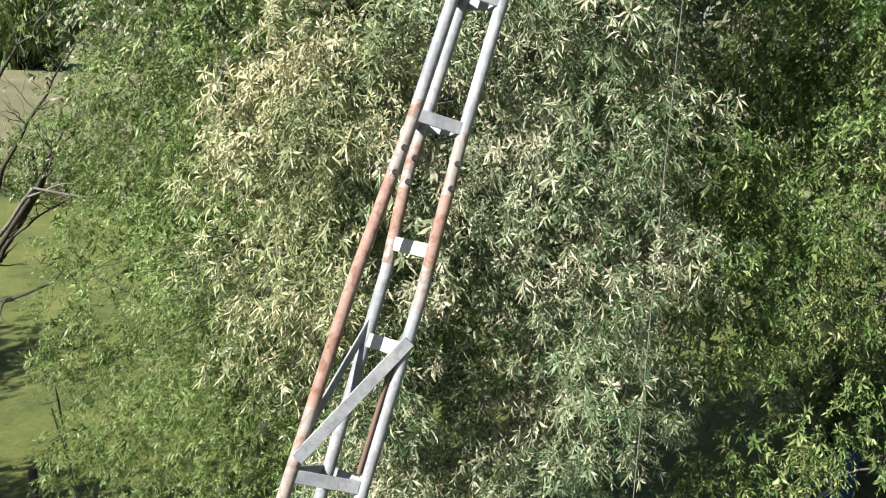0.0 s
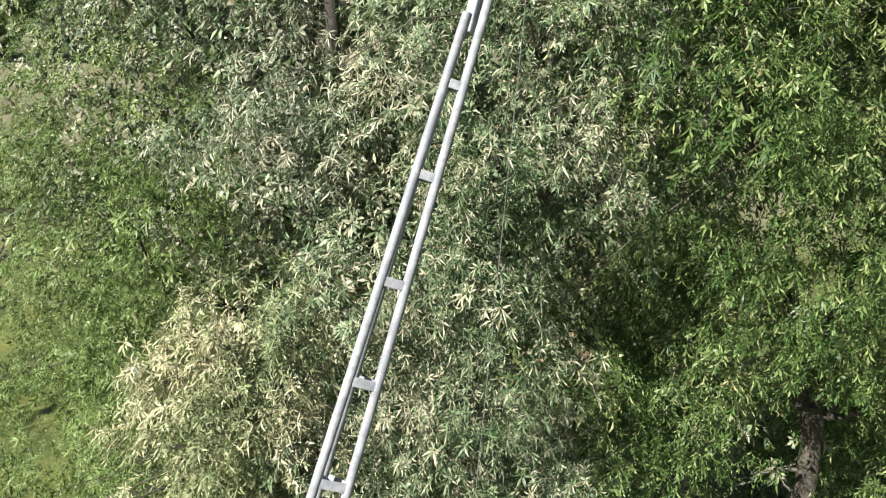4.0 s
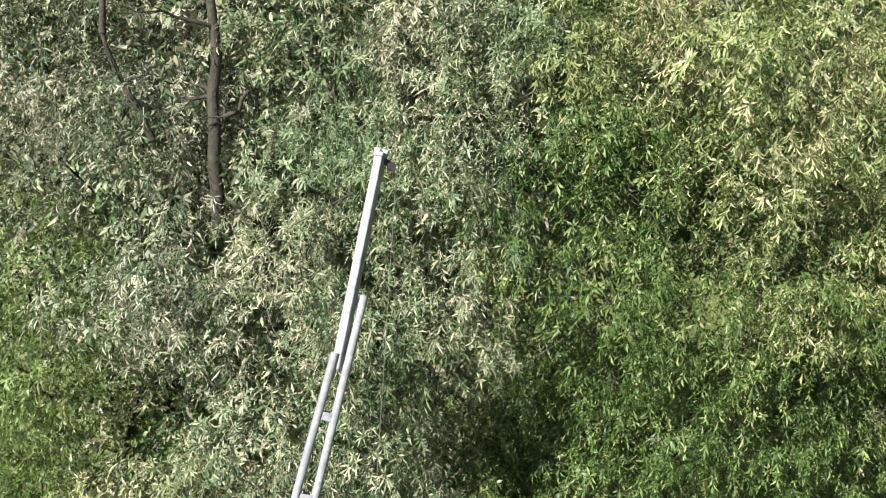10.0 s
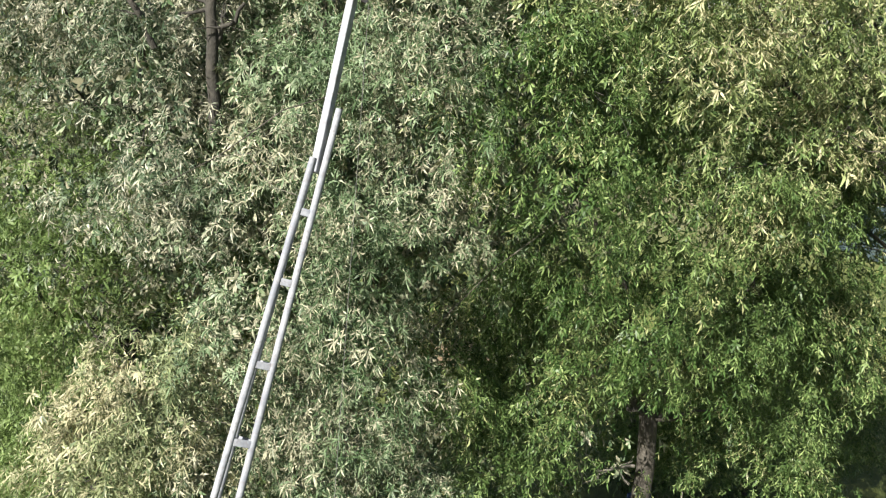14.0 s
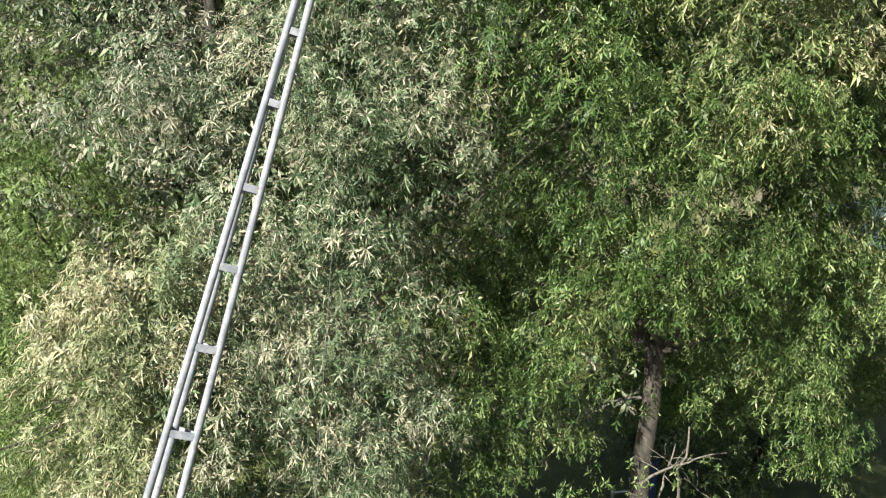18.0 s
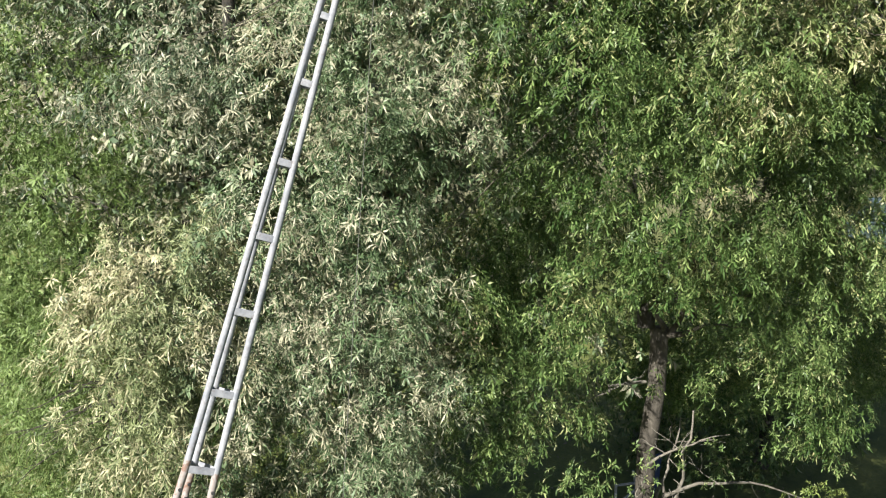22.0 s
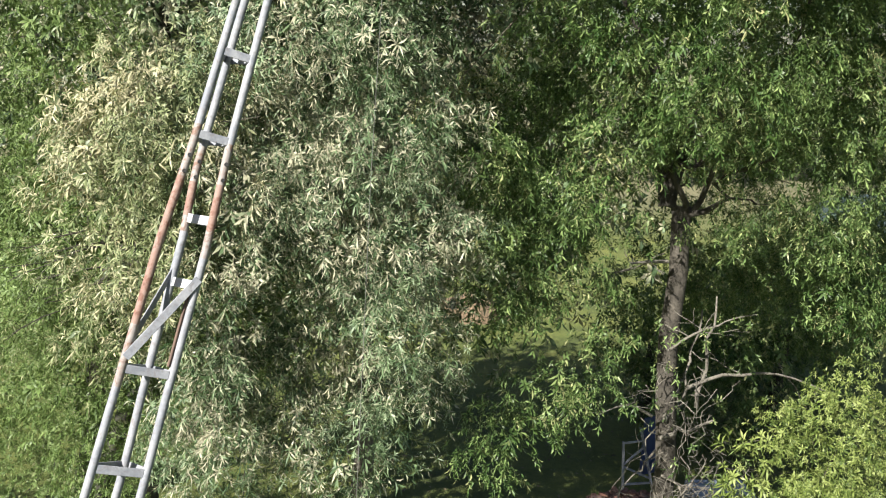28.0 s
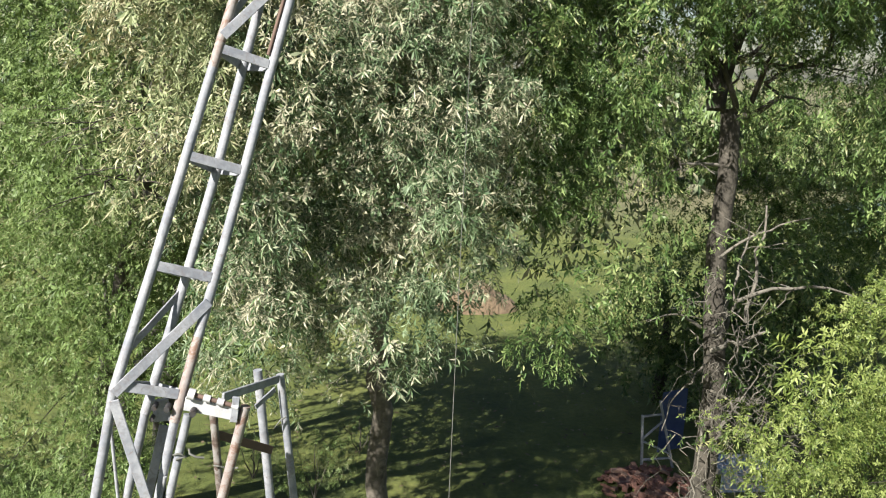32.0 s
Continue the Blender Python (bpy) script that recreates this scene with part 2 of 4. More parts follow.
def leaf_spray(leaves, pairs, rachis, leaflet, width, open_angle, droop):
    """A rosette of pinnate leaves round a twig tip, growing along +z: vertices, triangles."""
    verts, tris = [], []

    def leaflet_at(base, way, length, nrm):
        side = np.cross(way, nrm)
        side /= np.linalg.norm(side) + 1e-9
        i = len(verts)
        low = base + way * length * 0.18
        tip = base + way * length - nrm * length * 0.15
        verts.extend([low + side * width * 0.5, tip, low - side * width * 0.5])
        tris.append((i, i + 1, i + 2))

    for k in range(leaves):
        a = 2 * math.pi * (k + rng.uniform(-0.3, 0.3)) / leaves
        tilt = open_angle * rng.uniform(0.6, 1.25)
        long = rachis * rng.uniform(0.7, 1.2)
        out = np.array([math.cos(a), math.sin(a), 0.0])
        for j in range(pairs + 1):
            f = (j + 1) / (pairs + 1)
            bend = tilt + f * droop
            pos = out * long * f * math.sin(tilt + f * droop * 0.5) + np.array([0, 0, 1.0]) * long * f * math.cos(tilt + f * droop * 0.5)
            way = out * math.sin(bend) + np.array([0, 0, 1.0]) * math.cos(bend)
            nrm = -out * math.cos(bend) + np.array([0, 0, 1.0]) * math.sin(bend)
            across = np.cross(way, nrm)
            size = leaflet * (0.75 + 0.5 * math.sin(math.pi * min(1, f * 0.85))) * rng.uniform(0.8, 1.2)
            if j == pairs:
                leaflet_at(pos, way, size, nrm)
            else:
                for s in (-1, 1):
                    w = across * s * 0.82 + way * rng.uniform(0.35, 0.75) - nrm * rng.uniform(-0.1, 0.5)
                    leaflet_at(pos, w / np.linalg.norm(w), size, nrm)
        i = len(verts)
        e = out * long * math.sin(tilt + droop * 0.5) + np.array([0, 0, 1.0]) * long * math.cos(tilt + droop * 0.5)
        s = np.cross(out, (0, 0, 1.0)) * 0.002
        verts.extend([-s, s, e])
        tris.append((i, i + 1, i + 2))
    return np.array(verts, dtype=np.float32), np.array(tris, dtype=np.int32)


def shoot(leaves, stem, leaf, width, spread, curl):
    """A leafy shoot along +z: lance-shaped leaves set in a spiral, each bent at its middle."""
    verts, tris = [], []
    z = np.array([0, 0, 1.0])
    for k in range(leaves):
        f = (k + 0.6) / leaves
        a = 2.4 * k + rng.uniform(-0.5, 0.5)
        out = np.array([math.cos(a), math.sin(a), 0.0])
        lean = spread * (1.25 - 0.75 * f) * rng.uniform(0.8, 1.2)
        way = out * math.sin(lean) + z * math.cos(lean)
        far = out * math.sin(lean + curl) + z * math.cos(lean + curl)
        turn = rng.uniform(-0.7, 0.7)
        side = np.cross(way, out * math.cos(lean) - z * math.sin(lean))
        side = side * math.cos(turn) + np.cross(way, side) * math.sin(turn)
        long = leaf * (0.72 + 0.5 * math.sin(math.pi * f * 0.9)) * rng.uniform(0.8, 1.2)
        base = z * stem * f
        mid = base + way * long * 0.5
        i = len(verts)
        verts.extend([base, mid + side * width * 0.5, mid - side * width * 0.5, mid + far * long * 0.5])
        tris.extend([(i, i + 1, i + 2), (i + 1, i + 3, i + 2)])
    i = len(verts)
    verts.extend([(-0.002, 0, -0.03), (0.002, 0, -0.03), z * stem])
    tris.append((i, i + 1, i + 2))
    return np.array(verts, dtype=np.float32), np.array(tris, dtype=np.int32)


def clumps(boughs, many=7, small=0.42):
    """Each bough breaks into a core and smaller uneven clumps round it."""
    out = []
    for x, y, z, r in boughs:
        out.append((x, y + 0.12 * r, z, r * 0.74))
        for k in range(many):
            d = rng.normal(size=3)
            d[1] -= 0.5
            d /= np.linalg.norm(d)
            f = rng.uniform(0.55, 0.95)
            out.append((x + d[0] * r * f * 1.1, y + d[1] * r * f, z + d[2] * r * f * 0.95, r * small * rng.uniform(0.65, 1.3)))
    return out


def bridged(boughs):
    """Small boughs between neighbours, so that the crown closes."""
    out = list(boughs)
    for i, a in enumerate(boughs):
        for b in boughs[:i]:
            if (Vector(a[:3]) - Vector(b[:3])).length < 0.95 * (a[3] + b[3]) + 0.1:
                out.append(((a[0] + b[0]) / 2, (a[1] + b[1]) / 2 - 0.08, (a[2] + b[2]) / 2, 0.55 * min(a[3], b[3])))
    return out


def crown(name, boughs, mat, sprays, density, parent=None, size=1.0, hang=0.35, squash=0.85, fill=0.25, rough=0.5, drop=0.0, gaps=-0.05, airy=None):
    """Boughs (x, y, z, r) clothed in leaf sprays, joined into one crown."""
    V, F, T, base = [], [], [], 0
    solid = np.array(boughs)
    for bx, by, bz, r in boughs:
        count = max(6, int(density * 4 * math.pi * r * r))
        d = rng.normal(size=(count, 3))
        d /= np.linalg.norm(d, axis=1)[:, None]
        keep = (rng.random(count) > np.clip(0.15 + d[:, 1] * 2.0, 0, 0.9)) & (rng.random(count) > np.clip(-d[:, 2] - 0.5, 0, 0.5))
        d = d[keep]
        if not len(d):
            continue
        lump = np.array([noise.noise((bx + v[0] * r * 1.6, by + v[1] * r * 1.6, bz + v[2] * r * 1.6)) + 0.7 * noise.noise((bx + v[0] * r * 4.2, by + v[1] * r * 4.2, bz + v[2] * r * 4.2)) for v in d])
        deep = np.where(rng.random(len(d)) < fill, rng.uniform(0.3, 0.75, len(d)), rng.uniform(0.72, 1.28, len(d)))
        pos = np.array([bx, by, bz]) + d * (r * deep * (1 + rough * lump * 1.6))[:, None] * np.array([1.12, 1.0, squash])
        # leaves grow at the rim: thin out what lies deep inside other boughs
        gap = (pos[:, None, :] - solid[None, :, :3]) / (solid[None, :, 3:4] * np.array([1.12, 1.0, squash]))
        inside = (np.linalg.norm(gap, axis=2) < 0.72).any(axis=1)
        stay = ~inside | (rng.random(len(d)) < 0.10)
        # small gaps between the sprays
        if size < 1:
            hole = np.array([noise.noise((q[0] * 3.6, q[1] * 3.6, q[2] * 2.6)) + 0.7 * noise.noise((q[0] * 1.7 + 9, q[1] * 1.7, q[2] * 1.4)) for q in pos])
            bar_at = gaps if airy is None else gaps + airy[2] * np.clip((airy[1] - pos[:, 2]) / (airy[1] - airy[0]), 0, 1)
            stay &= (hole > bar_at) | (rng.random(len(d)) < 0.09)
        pos, d = pos[stay], d[stay]
        axis = d * 0.85 + np.array([0, -0.15, 0.12 - drop]) + rng.normal(size=d.shape) * 0.5
        axis /= np.linalg.norm(axis, axis=1)[:, None]
        spin = rng.uniform(0, 2 * math.pi, len(d))
        ref = np.where(np.abs(axis[:, 2:3]) > 0.9, np.array([[1.0, 0, 0]]), np.array([[0, 0, 1.0]]))
        u = np.cross(ref, axis)
        u /= np.linalg.norm(u, axis=1)[:, None]
        w = np.cross(axis, u)
        cu, su = np.cos(spin)[:, None], np.sin(spin)[:, None]
        u, w = u * cu + w * su, w * cu - u * su
        scale = size * rng.uniform(0.6, 1.35, len(d))
        which = rng.integers(0, len(sprays), len(d))
        for s, (sv, sf) in enumerate(sprays):
            pick = np.nonzero(which == s)[0]
            if not len(pick):
                continue
            local = (u[pick, None, :] * sv[None, :, 0:1] + w[pick, None, :] * sv[None, :, 1:2] + axis[pick, None, :] * sv[None, :, 2:3]) * scale[pick, None, None]
            local[:, :, 2] -= hang * (local[:, :, 0] ** 2 + local[:, :, 1] ** 2) / (0.11 * size)
            V.append((pos[pick, None, :] + local).reshape(-1, 3))
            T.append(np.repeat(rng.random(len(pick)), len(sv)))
            F.append((sf[None] + (np.arange(len(pick)) * len(sv))[:, None, None] + base).reshape(-1, 3))
            base += len(pick) * len(sv)
    ob = mesh_object(name, np.concatenate(V), np.concatenate(F), mat)
    # one random tone per spray, scattering sprays painted shade-dark or sunlit-pale
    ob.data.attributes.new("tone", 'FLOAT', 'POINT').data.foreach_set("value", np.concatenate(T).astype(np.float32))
    if parent is not None:
        under(ob, parent)
    return tagged(ob, kind="stuff")


SPRAY_NARROW = [shoot(k, 0.105, 0.066, 0.0118, 1.05, 0.5) for k in (11, 13, 14, 16)]
SPRAY_FINE = [shoot(k, 0.075, 0.040, 0.0105, 1.0, 0.4) for k in (10, 12, 13)]
SPRAY_BROAD = [shoot(k, 0.085, 0.054, 0.0170, 0.95, 0.7) for k in (7, 8, 9)]
SPRAY_YELLOW = [shoot(k, 0.08, 0.074, 0.0150, 0.9, 0.8) for k in (10, 12, 13)]
SPRAY_INNER = [shoot(k, 0.10, 0.070, 0.0190, 1.0, 0.5) for k in (9, 11)]
SPRAY_COARSE = [shoot(k, 0.10, 0.080, 0.0340, 1.0, 0.5) for k in (7, 8)]


def wobbly(a, b, r0, r1, steps=7, wob=0.12, sag=0.0):
    """Points and radii of a limb from a to b."""
    a, b = Vector(a), Vector(b)
    pts, rad = [], []
    for i in range(steps + 1):
        f = i / steps
        q = a.lerp(b, f)
        k = math.sin(math.pi * f)
        q += Vector((rng.uniform(-1, 1), rng.uniform(-1, 1), rng.uniform(-0.5, 0.5))) * wob * k + Vector((0, 0, sag * k))
        pts.append(q)
        rad.append(r0 + (r1 - r0) * f)
    return pts, rad


def limb(name, a, b, r0, r1, mat, parent, steps=7, wob=0.12, sag=0.0, twigs=0, sides=8, reach=(0.2, 0.45)):
    bm = bmesh.new()
    pts, rad = wobbly(a, b, r0, r1, steps, wob, sag)
    tube(bm, pts, rad, sides)
    own = under(part(name, bm, mat), parent)
    if not twigs:
        return own
    bm = bmesh.new()
    for _ in range(twigs):
        i = int(rng.integers(steps // 3, steps))
        way = Vector((rng.uniform(-1, 1), rng.uniform(-1, 1), rng.uniform(-0.4, 0.9))).normalized()
        long = (pts[-1] - pts[0]).length * rng.uniform(*reach)
        q, r = wobbly(pts[i], pts[i] + way * long, rad[i] * 0.5, 0.003, 5, long * 0.08)
        tube(bm, q, r, 5)
        for _ in range(2):
            j = int(rng.integers(2, 5))
            w2 = (way + Vector((rng.uniform(-1, 1), rng.uniform(-1, 1), rng.uniform(-0.6, 0.6)))).normalized()
            q2, r2 = wobbly(q[j], q[j] + w2 * long * 0.45, r[j] * 0.6, 0.002, 4, long * 0.05)
            tube(bm, q2, r2, 4)
    tagged(part("twig_growth", bm, mat, own), kind="stuff")
    return own


def tree(name, foot, trunk_top, r_foot, r_top, boughs, mat, sprays, density, bark, label, category="tree", limbs=6, deep=(), wob=0.10, **more):
    root = empty(name, foot)
    tagged(root, label, category)
    limb("trunk", foot, trunk_top, r_foot, r_top, bark, root, 12, wob, sides=14)
    for bx, by, bz, r in sorted(boughs, key=lambda q: -q[3])[:limbs]:
        limb("limb", Vector(foot).lerp(Vector(trunk_top), rng.uniform(0.93, 1.0)), (bx, by, bz), r_top * 0.36, 0.010, bark, root, 8, 0.25, -0.1, twigs=6)
    crown("crown", clumps(bridged(boughs)), mat, sprays, density, root, **more)
    core = [(x, y + 0.36 * r, z - 0.06, r * 0.73) for x, y, z, r in boughs if r > 0.34]
    if core:
        crown("inside_leaves", core, mat, SPRAY_INNER, 80, root, size=1.1, fill=0.35, rough=0.3)
    # coarse backing foliage, mostly unseen, added to darken gaps and shade the ground
    if deep:
        crown("inner_crown", list(deep), mat, SPRAY_COARSE, 78, root, size=1.35, fill=0.7)
    return root


def heap(xs, ys, zs, r, jitter=0.35):
    return [(x + rng.uniform(-jitter, jitter), y + rng.uniform(-jitter, jitter), z + rng.uniform(-jitter, jitter), r) for x in xs for y in ys for z in zs]


# the silvery tree behind the mast
silver = [(0.63, 7.53, 13.62, 0.76), (1.55, 7.19, 13.63, 0.72), (1.87, 6.77, 13.25, 0.45), (1.56, 6.66, 12.37, 0.63), (0.41, 7.39, 12.54, 0.66), (0.85, 6.43, 11.49, 0.61),
          (0.25, 6.65, 11.88, 0.54), (1.55, 6.35, 11.40, 0.52), (0.24, 6.19, 10.42, 0.60), (1.10, 6.44, 9.83, 0.72), (0.71, 6.02, 8.86, 0.67), (1.38, 6.16, 8.96, 0.60)]
silver += [(0.99, 6.05, 8.18, 0.73), (0.01, 6.11, 9.05, 0.70), (-0.04, 6.22, 7.58, 0.69), (0.68, 5.81, 7.10, 0.62), (-0.38, 6.48, 6.69, 0.63),
           (0.63, 7.85, 14.69, 0.8), (1.74, 7.70, 14.69, 0.8), (0.93, 6.34, 10.71, 0.6)]
silver += [(-0.42, 6.18, 8.17, 0.62), (-0.75, 6.92, 8.93, 0.56), (1.15, 6.26, 7.49, 0.58), (0.42, 6.20, 9.64, 0.56), (1.01, 7.45, 12.84, 0.6), (-0.23, 5.78, 10.33, 0.38), (-0.24, 5.49, 9.46, 0.38), (-0.20, 5.41, 8.82, 0.40), (-0.32, 5.43, 8.19, 0.42), (-0.44, 5.53, 7.50, 0.45), (0.09, 5.48, 8.48, 0.35), (0.21, 6.17, 11.06, 0.36),
           (2.27, 6.68, 13.16, 0.40), (2.18, 6.96, 13.93, 0.5), (1.68, 5.91, 7.60, 0.30)]
tree("silver_leaved_tree", (1.17, 14.6, 0), (1.05, 14.2, 6.6), 0.22, 0.16, silver, LEAF_SILVER, SPRAY_NARROW, 205, BARK_PALE,
     "tall tree with silvery pinnate leaves and pale bark", deep=heap((-0.6, 1.0, 2.6), (9.2, 12.4), (9.0, 10.6, 12.2, 13.8, 15.4), 1.2) + heap((-1.0, 1.4, 3.8), (15.0, 17.5), (8.8, 11.0), 1.7) + heap((0.4, 1.6, 2.8), (9.6, 12.0), (7.8,), 1.0, 0.2), drop=0.12, size=0.90, gaps=-0.02)

# the pale tree on the mast's other side
pale = [(-0.69, 5.85, 10.23, 0.45), (-0.99, 5.80, 9.94, 0.50), (-0.90, 5.66, 9.55, 0.58), (-1.17, 5.90, 9.25, 0.60),
        (-1.07, 5.75, 8.71, 0.58), (-0.53, 5.63, 9.94, 0.40), (-0.51, 5.68, 9.16, 0.45), (-0.77, 5.66, 8.67, 0.5), (-0.31, 6.14, 10.22, 0.38), (-1.15, 5.87, 8.17, 0.42)]
tree("pale_leaved_tree", (-4.3, 13.4, 0), (-1.73, 7.74, 8.12), 0.15, 0.08, pale, LEAF_PALE, SPRAY_NARROW, 220, BARK,
     "tree with pale yellowish narrow leaves lit by the sun", drop=0.12, size=0.86)

# finer, greener foliage further off
left = [(-2.25, 8.64, 13.48, 1.23), (-2.14, 8.90, 12.32, 0.90), (-1.35, 9.20, 11.83, 0.70), (-0.29, 8.95, 13.09, 0.77), (-2.59, 8.39, 11.43, 1.23), (-2.62, 8.43, 10.26, 1.0),
        (-2.81, 8.97, 8.38, 0.95), (-2.91, 9.04, 6.62, 0.95), (-3.01, 9.01, 4.76, 1.0), (-1.91, 8.33, 6.74, 1.06), (-2.35, 8.01, 8.21, 1.14),
        (-3.05, 9.01, 3.20, 1.0), (-2.87, 8.81, 9.46, 0.8), (-1.11, 7.75, 12.82, 0.6), (-0.79, 7.30, 12.15, 0.5), (-2.16, 9.27, 14.74, 1.2), (-0.79, 9.58, 14.54, 1.0)]
left += [(-1.12, 6.25, 11.47, 0.28), (-0.61, 6.25, 11.57, 0.25), (-0.20, 6.25, 11.48, 0.26), (-1.04, 7.02, 11.47, 0.32), (-0.38, 6.87, 11.53, 0.42), (-1.19, 6.84, 11.18, 0.28), (-0.61, 6.54, 11.29, 0.26), (-0.22, 6.66, 11.39, 0.32), (-1.65, 7.17, 11.32, 0.30), (-0.87, 6.88, 11.77, 0.38), (-2.05, 7.54, 10.57, 0.5), (-0.76, 8.70, 13.49, 0.6), (-0.36, 8.41, 12.52, 0.55), (-1.44, 8.33, 13.00, 0.6), (-3.83, 8.90, 7.30, 0.6), (-3.87, 8.91, 5.84, 0.6), (-4.01, 8.92, 4.37, 0.65), (-3.70, 8.85, 8.48, 0.55), (-4.05, 8.97, 3.19, 0.6), (-3.45, 8.63, 9.76, 0.6), (-3.32, 8.57, 10.84, 0.7), (-2.34, 8.40, 5.85, 0.7), (-2.70, 8.53, 3.89, 0.8), (-2.19, 8.31, 7.42, 0.7)]
left += [(-4.29, 9.23, 7.88, 0.42), (-4.37, 9.17, 6.61, 0.45), (-4.56, 9.18, 5.14, 0.45), (-4.64, 9.02, 3.78, 0.5), (-4.03, 8.82, 9.16, 0.42), (-1.70, 7.89, 6.16, 0.6), (-0.98, 7.75, 6.37, 0.55), (-2.28, 8.44, 4.58, 0.7)]
high = [q for q in left if q[2] > 11.7 or (q[0] > -1.8 and q[2] > 10.2)]
left = [q for q in left if q not in high]
tree("fine_leaved_tree", (-4.6, 14.6, 0), (-2.2, 11.6, 8.4), 0.2, 0.12, left, LEAF_FINE, SPRAY_FINE, 165, BARK_DARK,
     "dense tree with fine fresh-green leaves", limbs=5, size=0.84, gaps=-0.16, deep=heap((-1.6, 0.0), (12.5,), (8.2, 9.4), 1.2) + heap((-3.0, -1.7, -0.5), (11.4, 13.0), (6.0, 7.2), 1.05, 0.25))
tree("grey_leaved_tree", (-3.4, 15.8, 0), (-1.6, 11.8, 10.2), 0.2, 0.12, high, LEAF_GREY, SPRAY_NARROW, 105, BARK_DARK,
     "tall tree with dull grey-green feathery leaves", limbs=8, size=0.95, drop=0.1, gaps=0.05, deep=heap((-3.4, -2.0, -0.6), (11.3,), (10.4, 12.0, 13.6, 15.2), 1.3))

# low growth on the shaded lawn
for x, y, h in ((-0.1, 16.0, 1.5), (-1.5, 17.0, 1.3), (0.9, 18.2, 1.0)):
    shrub = empty("shrub", (x, y, 0))
    tagged(shrub, "low fresh-green weedy shrub on the lawn", "shrub", "shrubs on the lawn")
    for k in range(4):
        a = k * 1.6
        limb("stem", (x, y, 0), (x + 0.4 * math.cos(a), y + 0.4 * math.sin(a), h * 0.8), 0.015, 0.005, BARK, shrub, 5, 0.05)
    crown("crown", clumps([(x, y, h * 0.62, h * 0.36), (x - 0.45, y, h * 0.4, h * 0.3), (x + 0.5, y + 0.1, h * 0.42, h * 0.3)]), LEAF_FINE, SPRAY_FINE, 60, shrub, size=1.1)

# the green tree with a bare trunk
green = [(2.85, 6.35, 13.10, 0.40), (3.22, 6.35, 12.72, 0.42), (2.78, 6.35, 12.45, 0.36), (2.93, 6.60, 13.05, 0.68), (2.84, 6.30, 11.98, 0.68), (3.80, 6.35, 11.69, 0.68), (3.41, 6.76, 11.01, 0.70), (4.54, 6.47, 11.41, 0.79), (4.21, 6.53, 10.43, 0.83),
         (5.37, 6.93, 10.23, 0.80), (2.75, 7.30, 11.01, 0.55), (5.32, 6.92, 11.79, 0.89), (3.43, 7.36, 9.72, 0.68), (2.90, 7.75, 9.23, 0.50), (1.94, 7.20, 9.62, 0.6)]
green += [(2.33, 6.76, 8.30, 0.55), (2.54, 6.29, 7.30, 0.45), (2.06, 5.93, 6.81, 0.30), (3.04, 6.42, 7.49, 0.40), (2.26, 6.07, 7.20, 0.36), (5.50, 7.06, 9.73, 0.62), (5.91, 7.14, 8.66, 0.50),
          (2.92, 7.88, 14.20, 0.8), (5.88, 7.38, 9.87, 0.60), (4.16, 6.93, 9.83, 0.5)]
green += [(2.75, 7.95, 10.11, 0.52), (6.06, 7.18, 10.52, 0.71), (5.70, 6.85, 11.11, 0.76), (3.43, 7.42, 13.44, 0.56),
          (2.97, 8.04, 9.11, 0.6), (3.23, 7.64, 10.49, 0.6)]
green += [(4.87, 6.84, 10.03, 0.45), (5.25, 6.94, 9.54, 0.38), (5.64, 6.88, 8.96, 0.42), (5.87, 6.92, 10.03, 0.5), (4.26, 6.95, 9.93, 0.36), (3.47, 6.90, 9.83, 0.5), (4.46, 6.92, 9.64, 0.25), (3.69, 6.50, 9.55, 0.28), (4.34, 6.26, 8.92, 0.2), (4.48, 6.22, 8.58, 0.16), (4.86, 6.95, 9.73, 0.25), (3.50, 6.15, 9.06, 0.26), (5.44, 6.98, 9.05, 0.25), (4.01, 6.38, 10.04, 0.3), (6.11, 7.01, 8.27, 0.42), (6.49, 7.18, 7.97, 0.45), (6.85, 8.15, 8.83, 0.30), (7.04, 8.44, 9.61, 0.34), (6.67, 7.90, 9.23, 0.26), (7.12, 8.28, 8.24, 0.30), (2.75, 6.74, 8.65, 0.40), (3.06, 6.71, 9.15, 0.35), (2.44, 6.55, 8.10, 0.26), (5.72, 6.92, 8.47, 0.30), (5.87, 7.05, 8.71, 0.42), (2.25, 7.20, 11.78, 0.36), (1.94, 6.36, 8.86, 0.40), (1.92, 6.30, 8.18, 0.36), (1.97, 6.60, 12.47, 0.42), (2.49, 6.45, 12.92, 0.38), (2.00, 7.60, 10.02, 0.52), (2.40, 7.60, 9.14, 0.42), (1.99, 6.55, 9.54, 0.42), (4.57, 6.28, 12.20, 0.67), (5.26, 6.39, 12.10, 0.7)]
